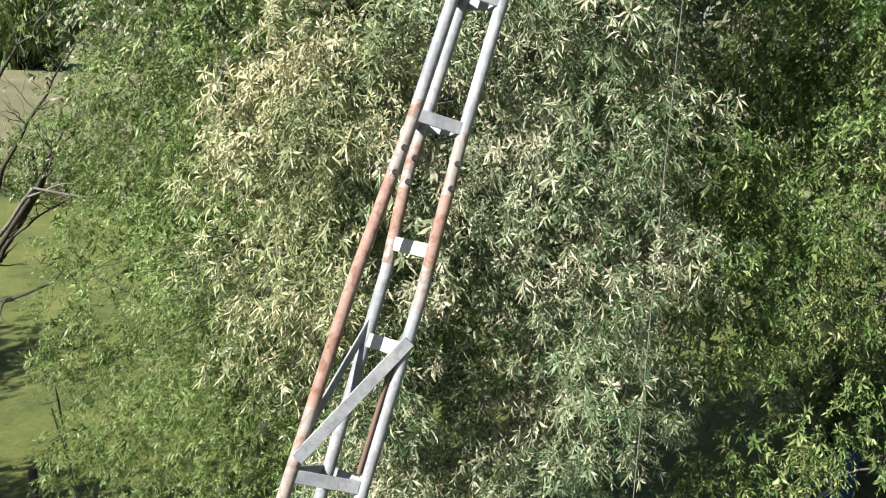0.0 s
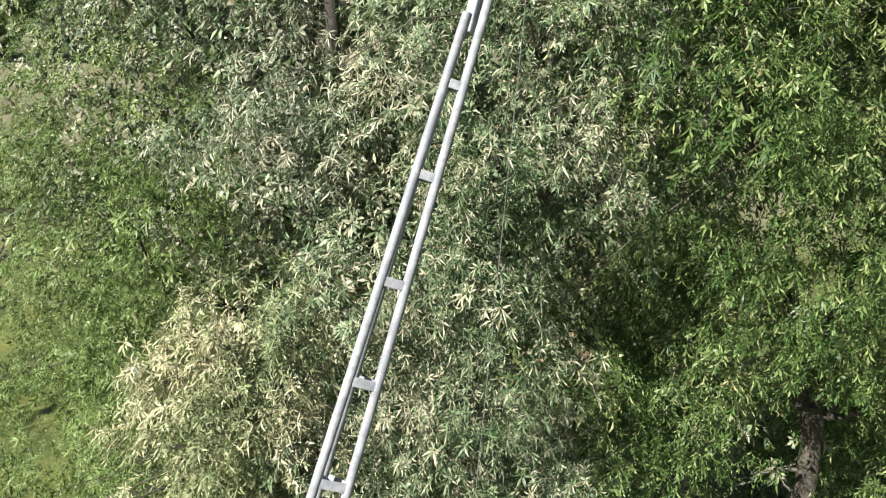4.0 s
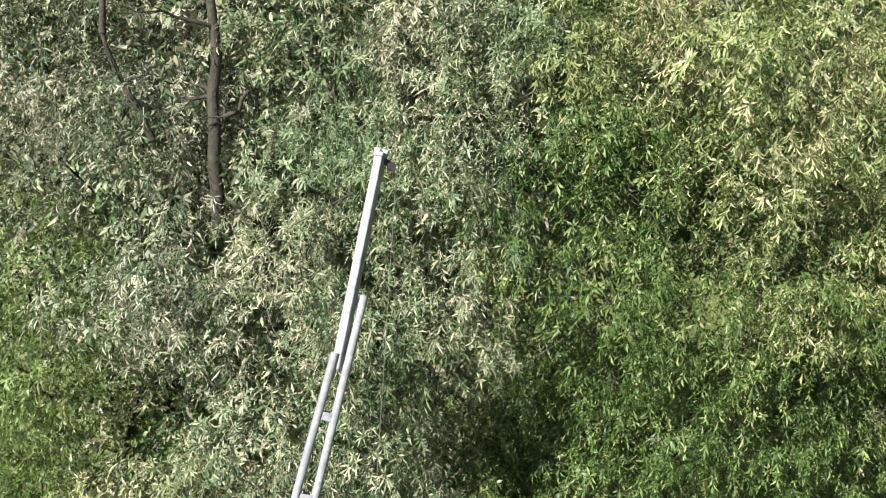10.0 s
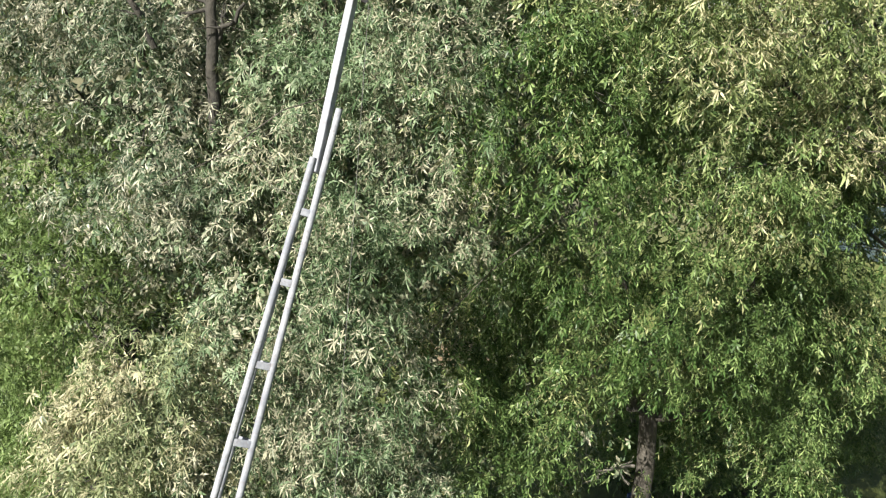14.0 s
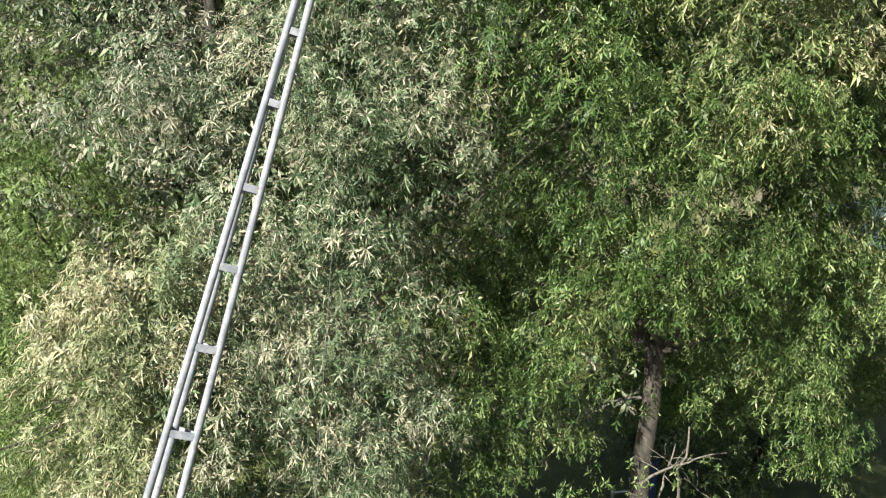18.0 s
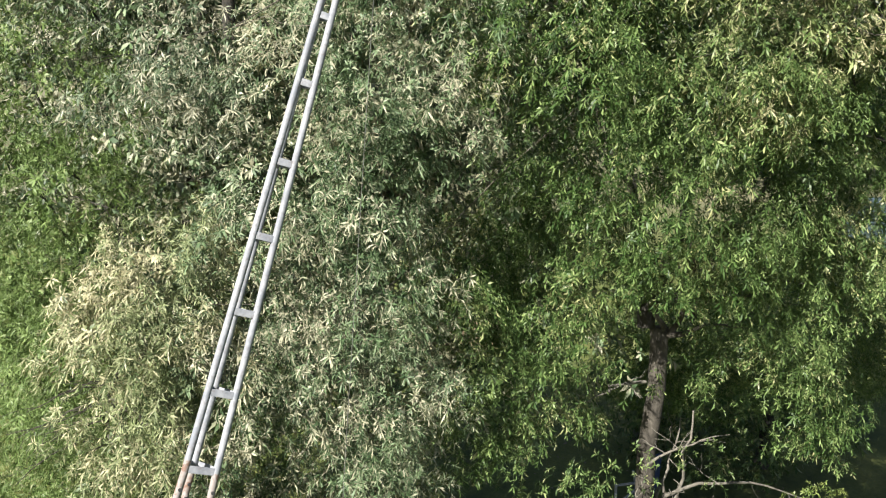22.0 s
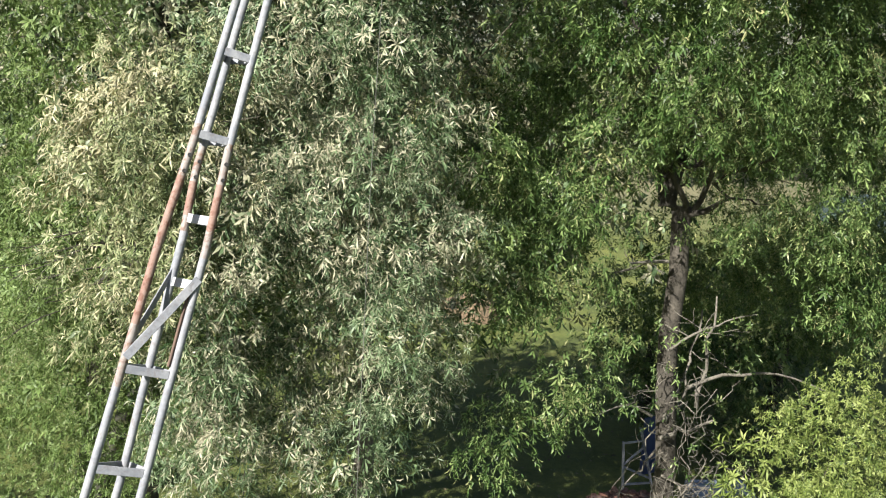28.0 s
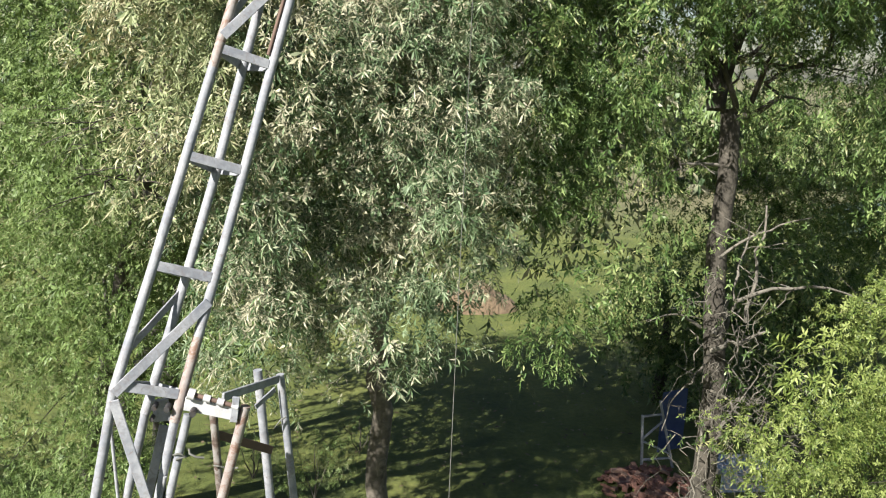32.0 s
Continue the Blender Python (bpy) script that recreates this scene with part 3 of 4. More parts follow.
# clumps hanging in front of the trunk
green += [(3.30, 6.20, 8.60, 0.28), (3.45, 6.35, 9.30, 0.30), (3.12, 6.15, 8.00, 0.26), (4.38, 6.85, 9.50, 0.30), (4.88, 6.97, 9.06, 0.27), (5.23, 6.90, 9.40, 0.32), (5.81, 6.99, 8.98, 0.28), (5.35, 7.00, 8.48, 0.26), (5.57, 6.78, 8.09, 0.22), (4.62, 6.76, 8.72, 0.17), (4.40, 7.08, 8.91, 0.13), (5.97, 6.85, 8.47, 0.25), (6.01, 6.84, 9.49, 0.30), (3.61, 7.15, 8.76, 0.26), (3.16, 6.94, 8.41, 0.27), (2.81, 7.08, 8.90, 0.30), (3.19, 6.94, 9.40, 0.30), (3.73, 7.01, 9.55, 0.24), (3.70, 6.81, 9.99, 0.30), (4.95, 7.00, 9.79, 0.35), (5.60, 7.10, 9.85, 0.35), (4.05, 6.96, 9.90, 0.28), (3.49, 7.05, 8.14, 0.15), (2.67, 7.02, 8.14, 0.25), (6.15, 6.78, 8.00, 0.18), (5.16, 7.05, 8.00, 0.12), (3.05, 6.87, 7.33, 0.20), (2.57, 6.76, 7.00, 0.20)]
tree("green_tree", (4.27, 6.74, 0), (4.47, 7.88, 8.93), 0.155, 0.105, green, LEAF_GREEN, SPRAY_BROAD, 215, BARK,
     "green tree with drooping leaves and a bare forked trunk", limbs=4, drop=0.85, hang=0.6, size=0.90, gaps=-0.04, airy=(9.0, 11.5, 0.17),
     deep=heap((4.4, 6.2, 8.0), (9.4, 12.4), (11.8, 13.4, 15.0), 1.25) + heap((6.0, 8.4, 10.8), (15.0, 17.5), (11.5,), 1.7))
crown("crown", clumps(bridged([(8.4, 10.6, 7.6, 0.70), (9.2, 10.8, 8.2, 0.70), (7.8, 10.2, 6.9, 0.60), (6.6, 10.4, 7.4, 0.60), (5.5, 10.6, 7.29, 0.72), (5.4, 11.4, 8.06, 0.70), (5.2, 11.4, 9.15, 0.52), (6.1, 10.2, 7.39, 0.61), (6.5, 10.3, 8.10, 0.60), (6.3, 10.8, 9.03, 0.73), (7.7, 11.4, 7.34, 0.75), (7.7, 10.1, 8.24, 0.74), (7.9, 10.8, 9.09, 0.55), (9.1, 10.8, 7.11, 0.52), (9.1, 11.5, 7.94, 0.70), (8.7, 10.1, 8.92, 0.69), (3.6, 10.2, 8.30, 0.60), (4.3, 10.2, 9.20, 0.60), (2.9, 10.2, 9.00, 0.60)])), LEAF_GREEN, SPRAY_BROAD, 130, bpy.data.objects["green_tree"], drop=0.5, size=1.0)

yellow = [(2.60, 6.72, 14.18, 0.42), (2.60, 6.55, 13.55, 0.42), (3.57, 7.01, 13.94, 0.65), (4.03, 6.16, 13.76, 0.73), (3.99, 6.33, 12.88, 0.76), (3.80, 6.94, 14.82, 0.8), (4.92, 6.46, 14.44, 0.8), (5.20, 6.32, 13.18, 0.8), (4.89, 6.10, 12.25, 0.52), (4.18, 6.22, 12.24, 0.45), (5.58, 6.27, 12.59, 0.6), (4.62, 6.12, 11.66, 0.36)]
tree("yellowing_tree", (11.5, 8.5, 0), (7.6, 7.2, 11.0), 0.17, 0.08, yellow, LEAF_YELLOW, SPRAY_YELLOW, 150, BARK,
     "tree with yellowing drooping leaves in the sun", drop=0.75, hang=0.5, size=0.94)

bush = [(5.34, 6.15, 7.22, 0.28), (4.91, 6.15, 7.01, 0.25), (4.94, 6.00, 6.53, 0.55), (4.73, 5.91, 5.85, 0.7), (5.74, 6.17, 6.92, 0.75), (5.41, 5.96, 5.26, 1.0), (6.22, 6.11, 6.24, 0.9), (5.47, 6.02, 4.08, 1.1), (5.34, 5.86, 6.04, 0.6)]
tree("bright_bush", (5.37, 5.93, 0), (5.35, 6.16, 3.69), 0.09, 0.06, bush, LEAF_BRIGHT, SPRAY_BROAD, 270, BARK,
     "tall bright yellow-green bush beside the bare trunk", "bush", rough=0.6, size=0.64, gaps=-0.22)

# dead wood on the bare trunk
trunk_root = bpy.data.objects["green_tree"]
for a, b, r0, r1, sag, tw in (((4.62, 7.69, 6.49), (4.97, 8.13, 7.63), 0.035, 0.012, 0.0, 3), ((4.36, 7.45, 6.49), (4.67, 7.79, 6.87), 0.05, 0.035, 0.0, 0),
                              ((4.81, 7.62, 6.59), (4.97, 7.78, 7.90), 0.034, 0.016, 0.0, 1), ((4.68, 7.64, 6.83), (6.47, 7.70, 6.74), 0.034, 0.012, 0.22, 2), ((4.19, 7.40, 6.59), (3.47, 7.11, 6.74), 0.026, 0.006, 0.12, 4),
                              ((4.24, 7.31, 6.20), (3.65, 6.89, 5.62), 0.02, 0.005, 0.1, 5), ((4.32, 6.88, 4.55), (5.15, 6.70, 5.19), 0.055, 0.03, 0.0, 2),
                              ((4.29, 7.33, 6.35), (4.85, 7.24, 6.60), 0.04, 0.02, 0.0, 3), ((4.33, 7.28, 5.91), (4.95, 6.81, 5.33), 0.022, 0.005, 0.1, 6),
                              ((4.23, 7.20, 5.62), (4.03, 6.79, 4.65), 0.02, 0.006, 0.0, 6), ((4.27, 7.61, 8.35), (3.39, 7.27, 8.15), 0.03, 0.006, 0.1, 6),
                              ((4.31, 7.41, 7.37), (5.19, 7.21, 7.87), 0.025, 0.006, 0.1, 5), ((4.42, 7.26, 5.32), (4.67, 6.91, 6.31), 0.02, 0.006, 0.0, 6)):
    limb("dead_limb", a, b, r0 * 0.75, r1 * 0.7, BARK_GREY, trunk_root, 8, 0.06, sag, tw, 8, (0.15, 0.38))
limb("limb", (4.29, 7.87, 8.93), (4.74, 8.12, 10.49), 0.10, 0.05, BARK_DARK, trunk_root, 6, 0.05)
limb("limb", (4.29, 7.87, 8.93), (4.09, 8.26, 10.68), 0.10, 0.05, BARK_DARK, trunk_root, 6, 0.05)

# dry vines and twigs tangled round the trunk
bm = bmesh.new()
for _ in range(70):
    z = rng.uniform(4.4, 7.2)
    a = Vector((4.34 + rng.uniform(-0.35, 0.75), 7.3 + rng.uniform(-0.3, 0.2), z))
    b = a + Vector((rng.uniform(-0.5, 0.6), rng.uniform(-0.25, 0.25), rng.uniform(-1.0, 0.35)))
    q, r = wobbly(a, b, rng.uniform(0.004, 0.010), 0.002, 6, 0.09)
    tube(bm, q, r, 5, False)
for _ in range(75):
    a = Vector((4.15 + 1.1 * rng.random() ** 1.3, rng.uniform(6.8, 7.25), rng.uniform(5.0, 6.3)))
    b = a + Vector((rng.uniform(-0.2, 0.7), rng.uniform(-0.15, 0.15), rng.uniform(-0.9, 0.1)))
    q, r = wobbly(a, b, rng.uniform(0.003, 0.008), 0.0015, 7, 0.10, rng.uniform(0.0, 0.2))
    tube(bm, q, r, 4, False)
tagged(under(part("dry_vines", bm, BARK_GREY), trunk_root), "tangle of dry grey vines", kind="stuff")
crown("vine_leaves", [(4.47, 7.16, 6.89, 0.35), (4.66, 7.01, 6.31, 0.35), (4.24, 7.01, 5.62, 0.3), (4.08, 7.21, 7.38, 0.3), (4.98, 7.26, 7.57, 0.35), (4.8, 6.9, 5.5, 0.35), (5.1, 6.85, 5.1, 0.35), (4.5, 6.85, 4.9, 0.3)], LEAF_GREEN, SPRAY_BROAD, 60, trunk_root, rough=0.9)

# dark limbs showing through the fine foliage
fine_root = bpy.data.objects["grey_leaved_tree"]
limb("limb", (-0.38, 7.36, 12.05), (-0.45, 7.59, 14.40), 0.065, 0.035, BARK_DARK, fine_root, 8, 0.05, 0, 4)
limb("limb", (-0.44, 7.40, 12.79), (-0.11, 7.42, 13.28), 0.035, 0.015, BARK_DARK, fine_root, 6, 0.05, 0, 5)
limb("limb", (-0.93, 7.38, 12.83), (-1.30, 7.37, 13.71), 0.035, 0.02, BARK_DARK, fine_root, 6, 0.05, 0, 4)
limb("limb", (-1.30, 7.37, 13.71), (-1.24, 7.49, 14.69), 0.03, 0.018, BARK_DARK, fine_root, 6, 0.05, 0, 4)

# ---- the leaning mast ----
mast = empty("lattice_mast", (-0.36, 1.5, 8.05))
tagged(mast, "tapered three-legged white steel mast tilted on its hinge", "mast")
UP = Vector((0.249, 0.322, 0.914)).normalized()
L0, L1 = Vector((-0.322, 1.864, 8.925)), Vector((0.610, 3.034, 12.324))
R0, R1 = Vector((-0.143, 1.921, 8.871)), Vector((0.680, 3.039, 12.304))
SPAN = 3.71


KNOTS = (-0.4, 0.2, 0.95, 1.4)
SIDEWAYS = (R0 - L0).normalized()


def flare(s):
    """The lower section stands a little wider than the upper one's line."""
    return float(np.interp(s, KNOTS, (0.0, 0.008, 0.015, 0.0)))


def LEFT(s):
    return L0 + (L1 - L0) * (s / SPAN) - SIDEWAYS * flare(s)


def RIGHT(s):
    return R0 + (R1 - R0) * (s / SPAN) + SIDEWAYS * (flare(s) + 0.012 * float(np.interp(s, (-0.9, -0.3, 0.4), (0.35, 1, 0))))


def BACK(s):
    a, w = LEFT(s), RIGHT(s) - LEFT(s)
    n = UP.cross(w).normalized()
    shift = float(np.interp(s, (0.0, 0.3, 1.0, 1.3, 2.2, 2.96, 3.4, 4.0), (0.66, 0.62, 0.54, 0.41, 0.335, 0.25, 0.14, 0.05)))
    deep = float(np.interp(s, (1.0, 1.3, 2.96, 3.7), (0.55, 0.80, 0.80, 0.60)))
    return a + w * shift + n * w.length * deep


PIPE = 0.0178
FRONT = UP.cross(RIGHT(1.0) - LEFT(1.0)).normalized() * -1
for leg_at, stages in ((LEFT, ((-0.85, 0.34, STEEL), (0.34, 0.60, STEEL_PATCHY), (0.60, 1.24, STEEL_RUSTY), (1.24, 1.47, STEEL_PATCHY), (1.47, 4.0, STEEL))),
                       (RIGHT, ((-0.93, -0.62, STEEL_PATCHY), (-0.62, 0.92, STEEL), (0.92, 1.04, STEEL_PATCHY), (1.04, 1.24, STEEL_RUSTY), (1.24, 1.42, STEEL_PATCHY), (1.42, 4.27, STEEL))),
                       (BACK, ((-0.93, 1.02, STEEL), (1.02, 1.09, STEEL_PATCHY), (1.09, 1.24, STEEL_RUSTY), (1.24, 1.40, STEEL_PATCHY), (1.40, 2.2, STEEL), (2.2, 2.96, STEEL), (2.96, 3.4, STEEL), (3.4, 4.0, STEEL)))):
    for lo, hi, mat in stages:
        bm = bmesh.new()
        tube(bm, [leg_at(c) for c in [lo] + [k for k in sorted((*KNOTS, 0.0, 0.3, 1.0, 1.3)) if lo < k < hi] + [hi]], PIPE, 16)
        ob = under(part("leg", bm, mat), mast)
        if mat == STEEL_RUSTY:
            tagged(ob, "rusty red-brown leg pipe")
        elif mat == STEEL_PATCHY:
            tagged(ob, "leg pipe with flaking white paint")
        if lo < 1.3 < hi:
            sleeve = ob
    for s in (1.26, 1.33):
        bm = bmesh.new()
        c = leg_at(s) + FRONT * (PIPE + 0.002)
        tube(bm, [c - FRONT * (2 * PIPE + 0.016), c + FRONT * 0.010], 0.0085, 6)
        part("bolt", bm, DARK_STEEL, sleeve, "dark hexagon bolt head")


def rung(a, b, mat=STEEL, wide=0.036, thick=0.006, name="rung"):
    bm = bmesh.new()
    bar(bm, a, b, UP, wide, thick)
    return under(part(name, bm, mat), mast)


for s in (-0.83, -0.402, 0.004, 0.415, 1.428, 1.801, 2.201, 2.582, 2.962, 3.375, 3.729):
    rear = BACK(s)
    mid = (LEFT(s) + RIGHT(s) + rear) / 3
    for a, b in ((LEFT(s), RIGHT(s)), (RIGHT(s), rear), (rear, LEFT(s))):
        out = (mid - (a + b) / 2).normalized() * -(PIPE * 0.55)
        along = (b - a).normalized() * PIPE * 0.6
        rung(a + out + along, b + out - along)
# lighter paint than the rungs, with the plates' sunlit white put into the colour
for s in (0.80, 1.08):
    rung(BACK(s) + FRONT * 0.012, RIGHT(s) + FRONT * 0.004, PLATE, 0.040)
rung(LEFT(0.46) + FRONT * 0.016, RIGHT(0.83) + FRONT * 0.020, STEEL, 0.036, 0.006, "brace")
rung(LEFT(0.50) - FRONT * 0.012, BACK(0.86), STEEL, 0.030, 0.006, "brace")
rung(LEFT(-0.86) + FRONT * 0.016, RIGHT(-0.49) + FRONT * 0.018, STEEL, 0.036, 0.006, "brace")
rung(LEFT(-0.72) - FRONT * 0.010, BACK(-0.47), STEEL, 0.030, 0.006, "brace")
bm = bmesh.new()
tube(bm, [RIGHT(0.45) + FRONT * 0.004 - (RIGHT(0) - LEFT(0)).normalized() * 0.024, RIGHT(0.80) + FRONT * 0.004 - (RIGHT(0) - LEFT(0)).normalized() * 0.024], 0.007, 8)
under(part("rod", bm, RUST, label="dark red rusted rod"), mast)

# boxed-in head
ax0, ax1 = Vector((0.690, 3.125, 12.515)), Vector((0.866, 3.430, 13.400))
side = (RIGHT(3) - LEFT(3)).normalized()
face = (side * 0.66 - FRONT * 0.75).normalized()
bm = bmesh.new()
bar(bm, ax0, ax1, face, 0.052, 0.038, 0.003)
under(part("head_box", bm, STEEL, label="white-painted square steel tube"), mast)
bm = bmesh.new()
bar(bm, ax1 - UP * 0.01, ax1 + UP * 0.012, face, 0.060, 0.046, 0.003)
bar(bm, ax1 + UP * 0.012 + side * 0.016, ax1 + UP * 0.03 + side * 0.016, face, 0.012, 0.03, 0.001)
bar(bm, ax1 + UP * 0.012 - side * 0.02, ax1 + UP * 0.028 - side * 0.02, face, 0.012, 0.03, 0.001)
under(part("cap", bm, STEEL), mast)
bm = bmesh.new()
bar(bm, ax1 - UP * 0.02 + side * 0.015, ax1 - UP * 0.03 + side * 0.070, UP, 0.028, 0.010)
pulley = under(part("pulley_bracket", bm, DARK_STEEL, label="dark steel bracket"), mast)
wheel = ax1 - UP * 0.036 + side * 0.062
bm = bmesh.new()
tube(bm, [wheel - FRONT * 0.010, wheel + FRONT * 0.010], 0.018, 14)
part("pulley_wheel", bm, DARK_STEEL, pulley, "dark grooved wheel")

# ---- the halyard ----
bm = bmesh.new()
tube(bm, [wheel + side * 0.024, (0.785, 2.62, 10.0), (0.70, 1.97, 7.0), (0.54, 0.58, 0.0)], 0.0014, 6)
tagged(part("halyard_rope", bm, ROPE), "thin pale rope hanging from the mast head", "rope")

# ---- the fixed tower that carries the hinge ----
tower = empty("support_tower", (0.0, 2.1, 0))
tagged(tower, "fixed four-legged steel tower carrying the mast hinge", "tower")
feet = [(tuple(LEFT(-0.85)), (-1.95, 0.96, 0), STEEL, 0.0175), (tuple(BACK(-0.92)), (-2.2, 1.36, 0), STEEL, 0.0165), (tuple(RIGHT(-0.92)), (-1.95, 0.78, 0), STEEL, 0.0165),
        ((-0.297, 1.64, 8.04), (-2.00, 0.65, 0), STEEL, 0.0155), ((-0.095, 1.62, 8.08), (-2.00, 1.16, 0), STEEL_PATCHY, 0.018), ((-0.288, 2.2, 7.81), (0.28, 2.2, 0), STEEL_BROWN, 0.017),
        ((-0.131, 2.5, 7.89), (0.61, 2.5, 0), STEEL, 0.021), ((-0.030, 2.5, 7.87), (0.84, 2.5, 0), STEEL, 0.0185)]
for a, b, mat, r in feet:
    bm = bmesh.new()
    tube(bm, [b, a], r, 14)
    under(part("leg", bm, mat), tower)


def strut(a, b, wide, thick, mat, name="brace", upv=(0, 0, 1)):
    bm = bmesh.new()
    bar(bm, a, b, upv, wide, thick, 0.002)
    return under(part(name, bm, mat), tower)


def cord(points, r, name, label):
    bm = bmesh.new()
    tube(bm, [Vector(q) for q in points], r, 6)
    return under(part(name, bm, ROPE, label=label), tower)


strut((-0.305, 1.64, 8.086), (-0.120, 1.62, 8.052), 0.050, 0.030, PLATE, "hinge_beam")
strut((-0.235, 2.10, 7.920), (-0.034, 2.47, 7.860), 0.036, 0.012, STEEL, "top_bar")
strut((-0.124, 1.594, 8.125), (-0.134, 1.594, 8.03), 0.026, 0.008, STEEL, "gusset", (1, 0, 0))
strut((-0.525, 1.55, 8.130), (-0.362, 1.545, 7.523), 0.036, 0.006, STEEL, "brace", (1, 0, 0.3))
strut((-0.395, 1.72, 7.965), (-0.50, 1.70, 7.50), 0.034, 0.006, STEEL, "brace", (1, 0, -0.2))
strut((-0.407, 1.71, 8.07), (-0.397, 1.71, 7.985), 0.060, 0.008, STEEL, "gusset", (1, 0, 0))
strut((-0.283, 2.19, 7.72), (-0.06, 2.46, 7.515), 0.038, 0.006, RUST)
strut((-0.050, 2.47, 7.81), (-0.13, 2.38, 7.76), 0.026, 0.008, STEEL, "arm")
for a, b in (((-0.577, 1.70, 7.97), (-0.545, 1.70, 7.45)), ((-0.372, 1.60, 7.823), (-0.45, 1.60, 7.45))):
    bm = bmesh.new()
    tube(bm, [a, b], 0.006, 8)
    under(part("rod", bm, STEEL), tower)
for k in range(1, 6):
    z = 7.3 - k * 1.25
    corners = [Vector(feet[i][1]).lerp(Vector(feet[i][0]), z / feet[i][0][2]) for i in (0, 2, 7, 6)]
    for i, j in ((0, 1), (1, 2), (2, 3), (3, 0)):
        strut(corners[i], corners[j], 0.04, 0.006, STEEL, "cross_bar")
bm = bmesh.new()
p0, p1 = Vector((-0.282, 1.612, 8.128)), Vector((-0.116, 1.600, 8.084))
tube(bm, [p0, p1], 0.0085, 12)
under(part("hinge_pin", bm, RUST, label="thin rusty hinge pin"), tower)
along = (p1 - p0).normalized()
for f in (0.02, 0.34, 0.62, 0.92):
    bm = bmesh.new()
    c = p0.lerp(p1, f)
    tube(bm, [c - along * 0.012, c + along * 0.012], 0.0135 if f > 0.1 else 0.02, 12)
    under(part("collar", bm, PLATE, label="pale hinge collar"), tower)
for c, r in (((-0.413, 1.655, 8.062), 0.010), ((-0.366, 1.635, 8.066), 0.011), ((-0.272, 1.595, 8.066), 0.012), ((-0.429, 1.69, 8.006), 0.008)):
    bm = bmesh.new()
    tube(bm, [Vector(c) + Vector((0, -0.018, 0)), Vector(c) + Vector((0, 0.03, 0))], r, 6)
    under(part("bolt", bm, DARK_STEEL, label="large dark bolt"), tower)
cord([(-0.294, 1.63, 7.914), (-0.290, 1.62, 7.900), (-0.268, 1.62, 7.887), (-0.242, 1.63, 7.879)], 0.0045, "wire_hook", "pale bent wire end")
cord([(-0.284, 2.17, 7.585), (-0.21, 1.9, 7.71), (-0.15, 1.60, 7.848), (-0.12, 1.60, 7.855)], 0.004, "wire", "pale tie wire")
cord([(0.00, 2.47, 7.675), (-0.024, 2.46, 7.665), (-0.053, 2.46, 7.622), (-0.02, 2.47, 7.64)], 0.004, "wire", "pale tie wire")
cord([(-0.345, 1.61, 7.90), (-0.321, 1.60, 7.91), (-0.300, 1.61, 7.895), (-0.334, 1.60, 7.886)], 0.004, "wire", "pale tie wire")

# ---- in the shade under the trees ----
frame_ob = empty("steel_trestle", (8.0, 17.3, 0))
tagged(frame_ob, "grey steel trestle with zigzag braces on shaded ground", "trestle")


def trestle_bar(a, b, w, mat=STEEL, name="bar"):
    bm = bmesh.new()
    bar(bm, a, b, (0, 1, 0.01), w, w, 0.004)
    return under(part(name, bm, mat), frame_ob)


y = 17.3
trestle_bar((7.62, y, 0.0), (7.51, y, 1.36), 0.055, name="upright")
trestle_bar((8.39, y, 0.0), (7.91, y, 1.72), 0.055, name="upright")
trestle_bar((7.52, y, 1.32), (7.98, y, 1.38), 0.045, name="top_bar")
trestle_bar((7.60, y, 0.22), (8.32, y, 0.26), 0.045, name="rail")
trestle_bar((7.57, y, 0.76), (8.03, y, 1.20), 0.045, name="brace")
trestle_bar((7.57, y, 0.70), (8.28, y, 0.37), 0.045, name="brace")

board_m, nt, nodes, links, p = material("blue_paint")
links.new(ramp(nt, noise_node(nt, 3.0, 5.0), [(0.3, (0.015, 0.03, 0.09)), (0.7, (0.04, 0.06, 0.14))]), p.inputs["Base Color"])
p.inputs["Roughness"].default_value = 0.6
bm = bmesh.new()
bar(bm, (8.30, 18.1, 0.80), (9.05, 18.4, 0.80), (0, 0, 1), 1.6, 0.05, 0.01)
tagged(part("blue_board", bm, board_m), "dark blue board leaning upright behind the trestle", "board")
crate_m, nt, nodes, links, p = material("grey_blue_board")
links.new(ramp(nt, noise_node(nt, 4.0, 5.0), [(0.3, (0.16, 0.20, 0.28)), (0.7, (0.34, 0.38, 0.46))]), p.inputs["Base Color"])
p.inputs["Roughness"].default_value = 0.7
crate = empty("garden_box", (9.6, 16.4, 0))
tagged(crate, "grey-blue wooden box on the shaded ground", "box")
for y in (16.0, 16.9):
    for k in range(2):
        bm = bmesh.new()
        bar(bm, (9.0, y, 0.14 + k * 0.24), (10.4, y, 0.14 + k * 0.24), (0, 0, 1), 0.22, 0.03, 0.004)
        under(part("board", bm, crate_m), crate)
for k in range(5):
    bm = bmesh.new()
    bar(bm, (9.0, 16.06 + k * 0.19, 0.52), (10.4, 16.06 + k * 0.19, 0.52), (0, 1, 0), 0.18, 0.03, 0.004)
    under(part("lid_board", bm, crate_m), crate)

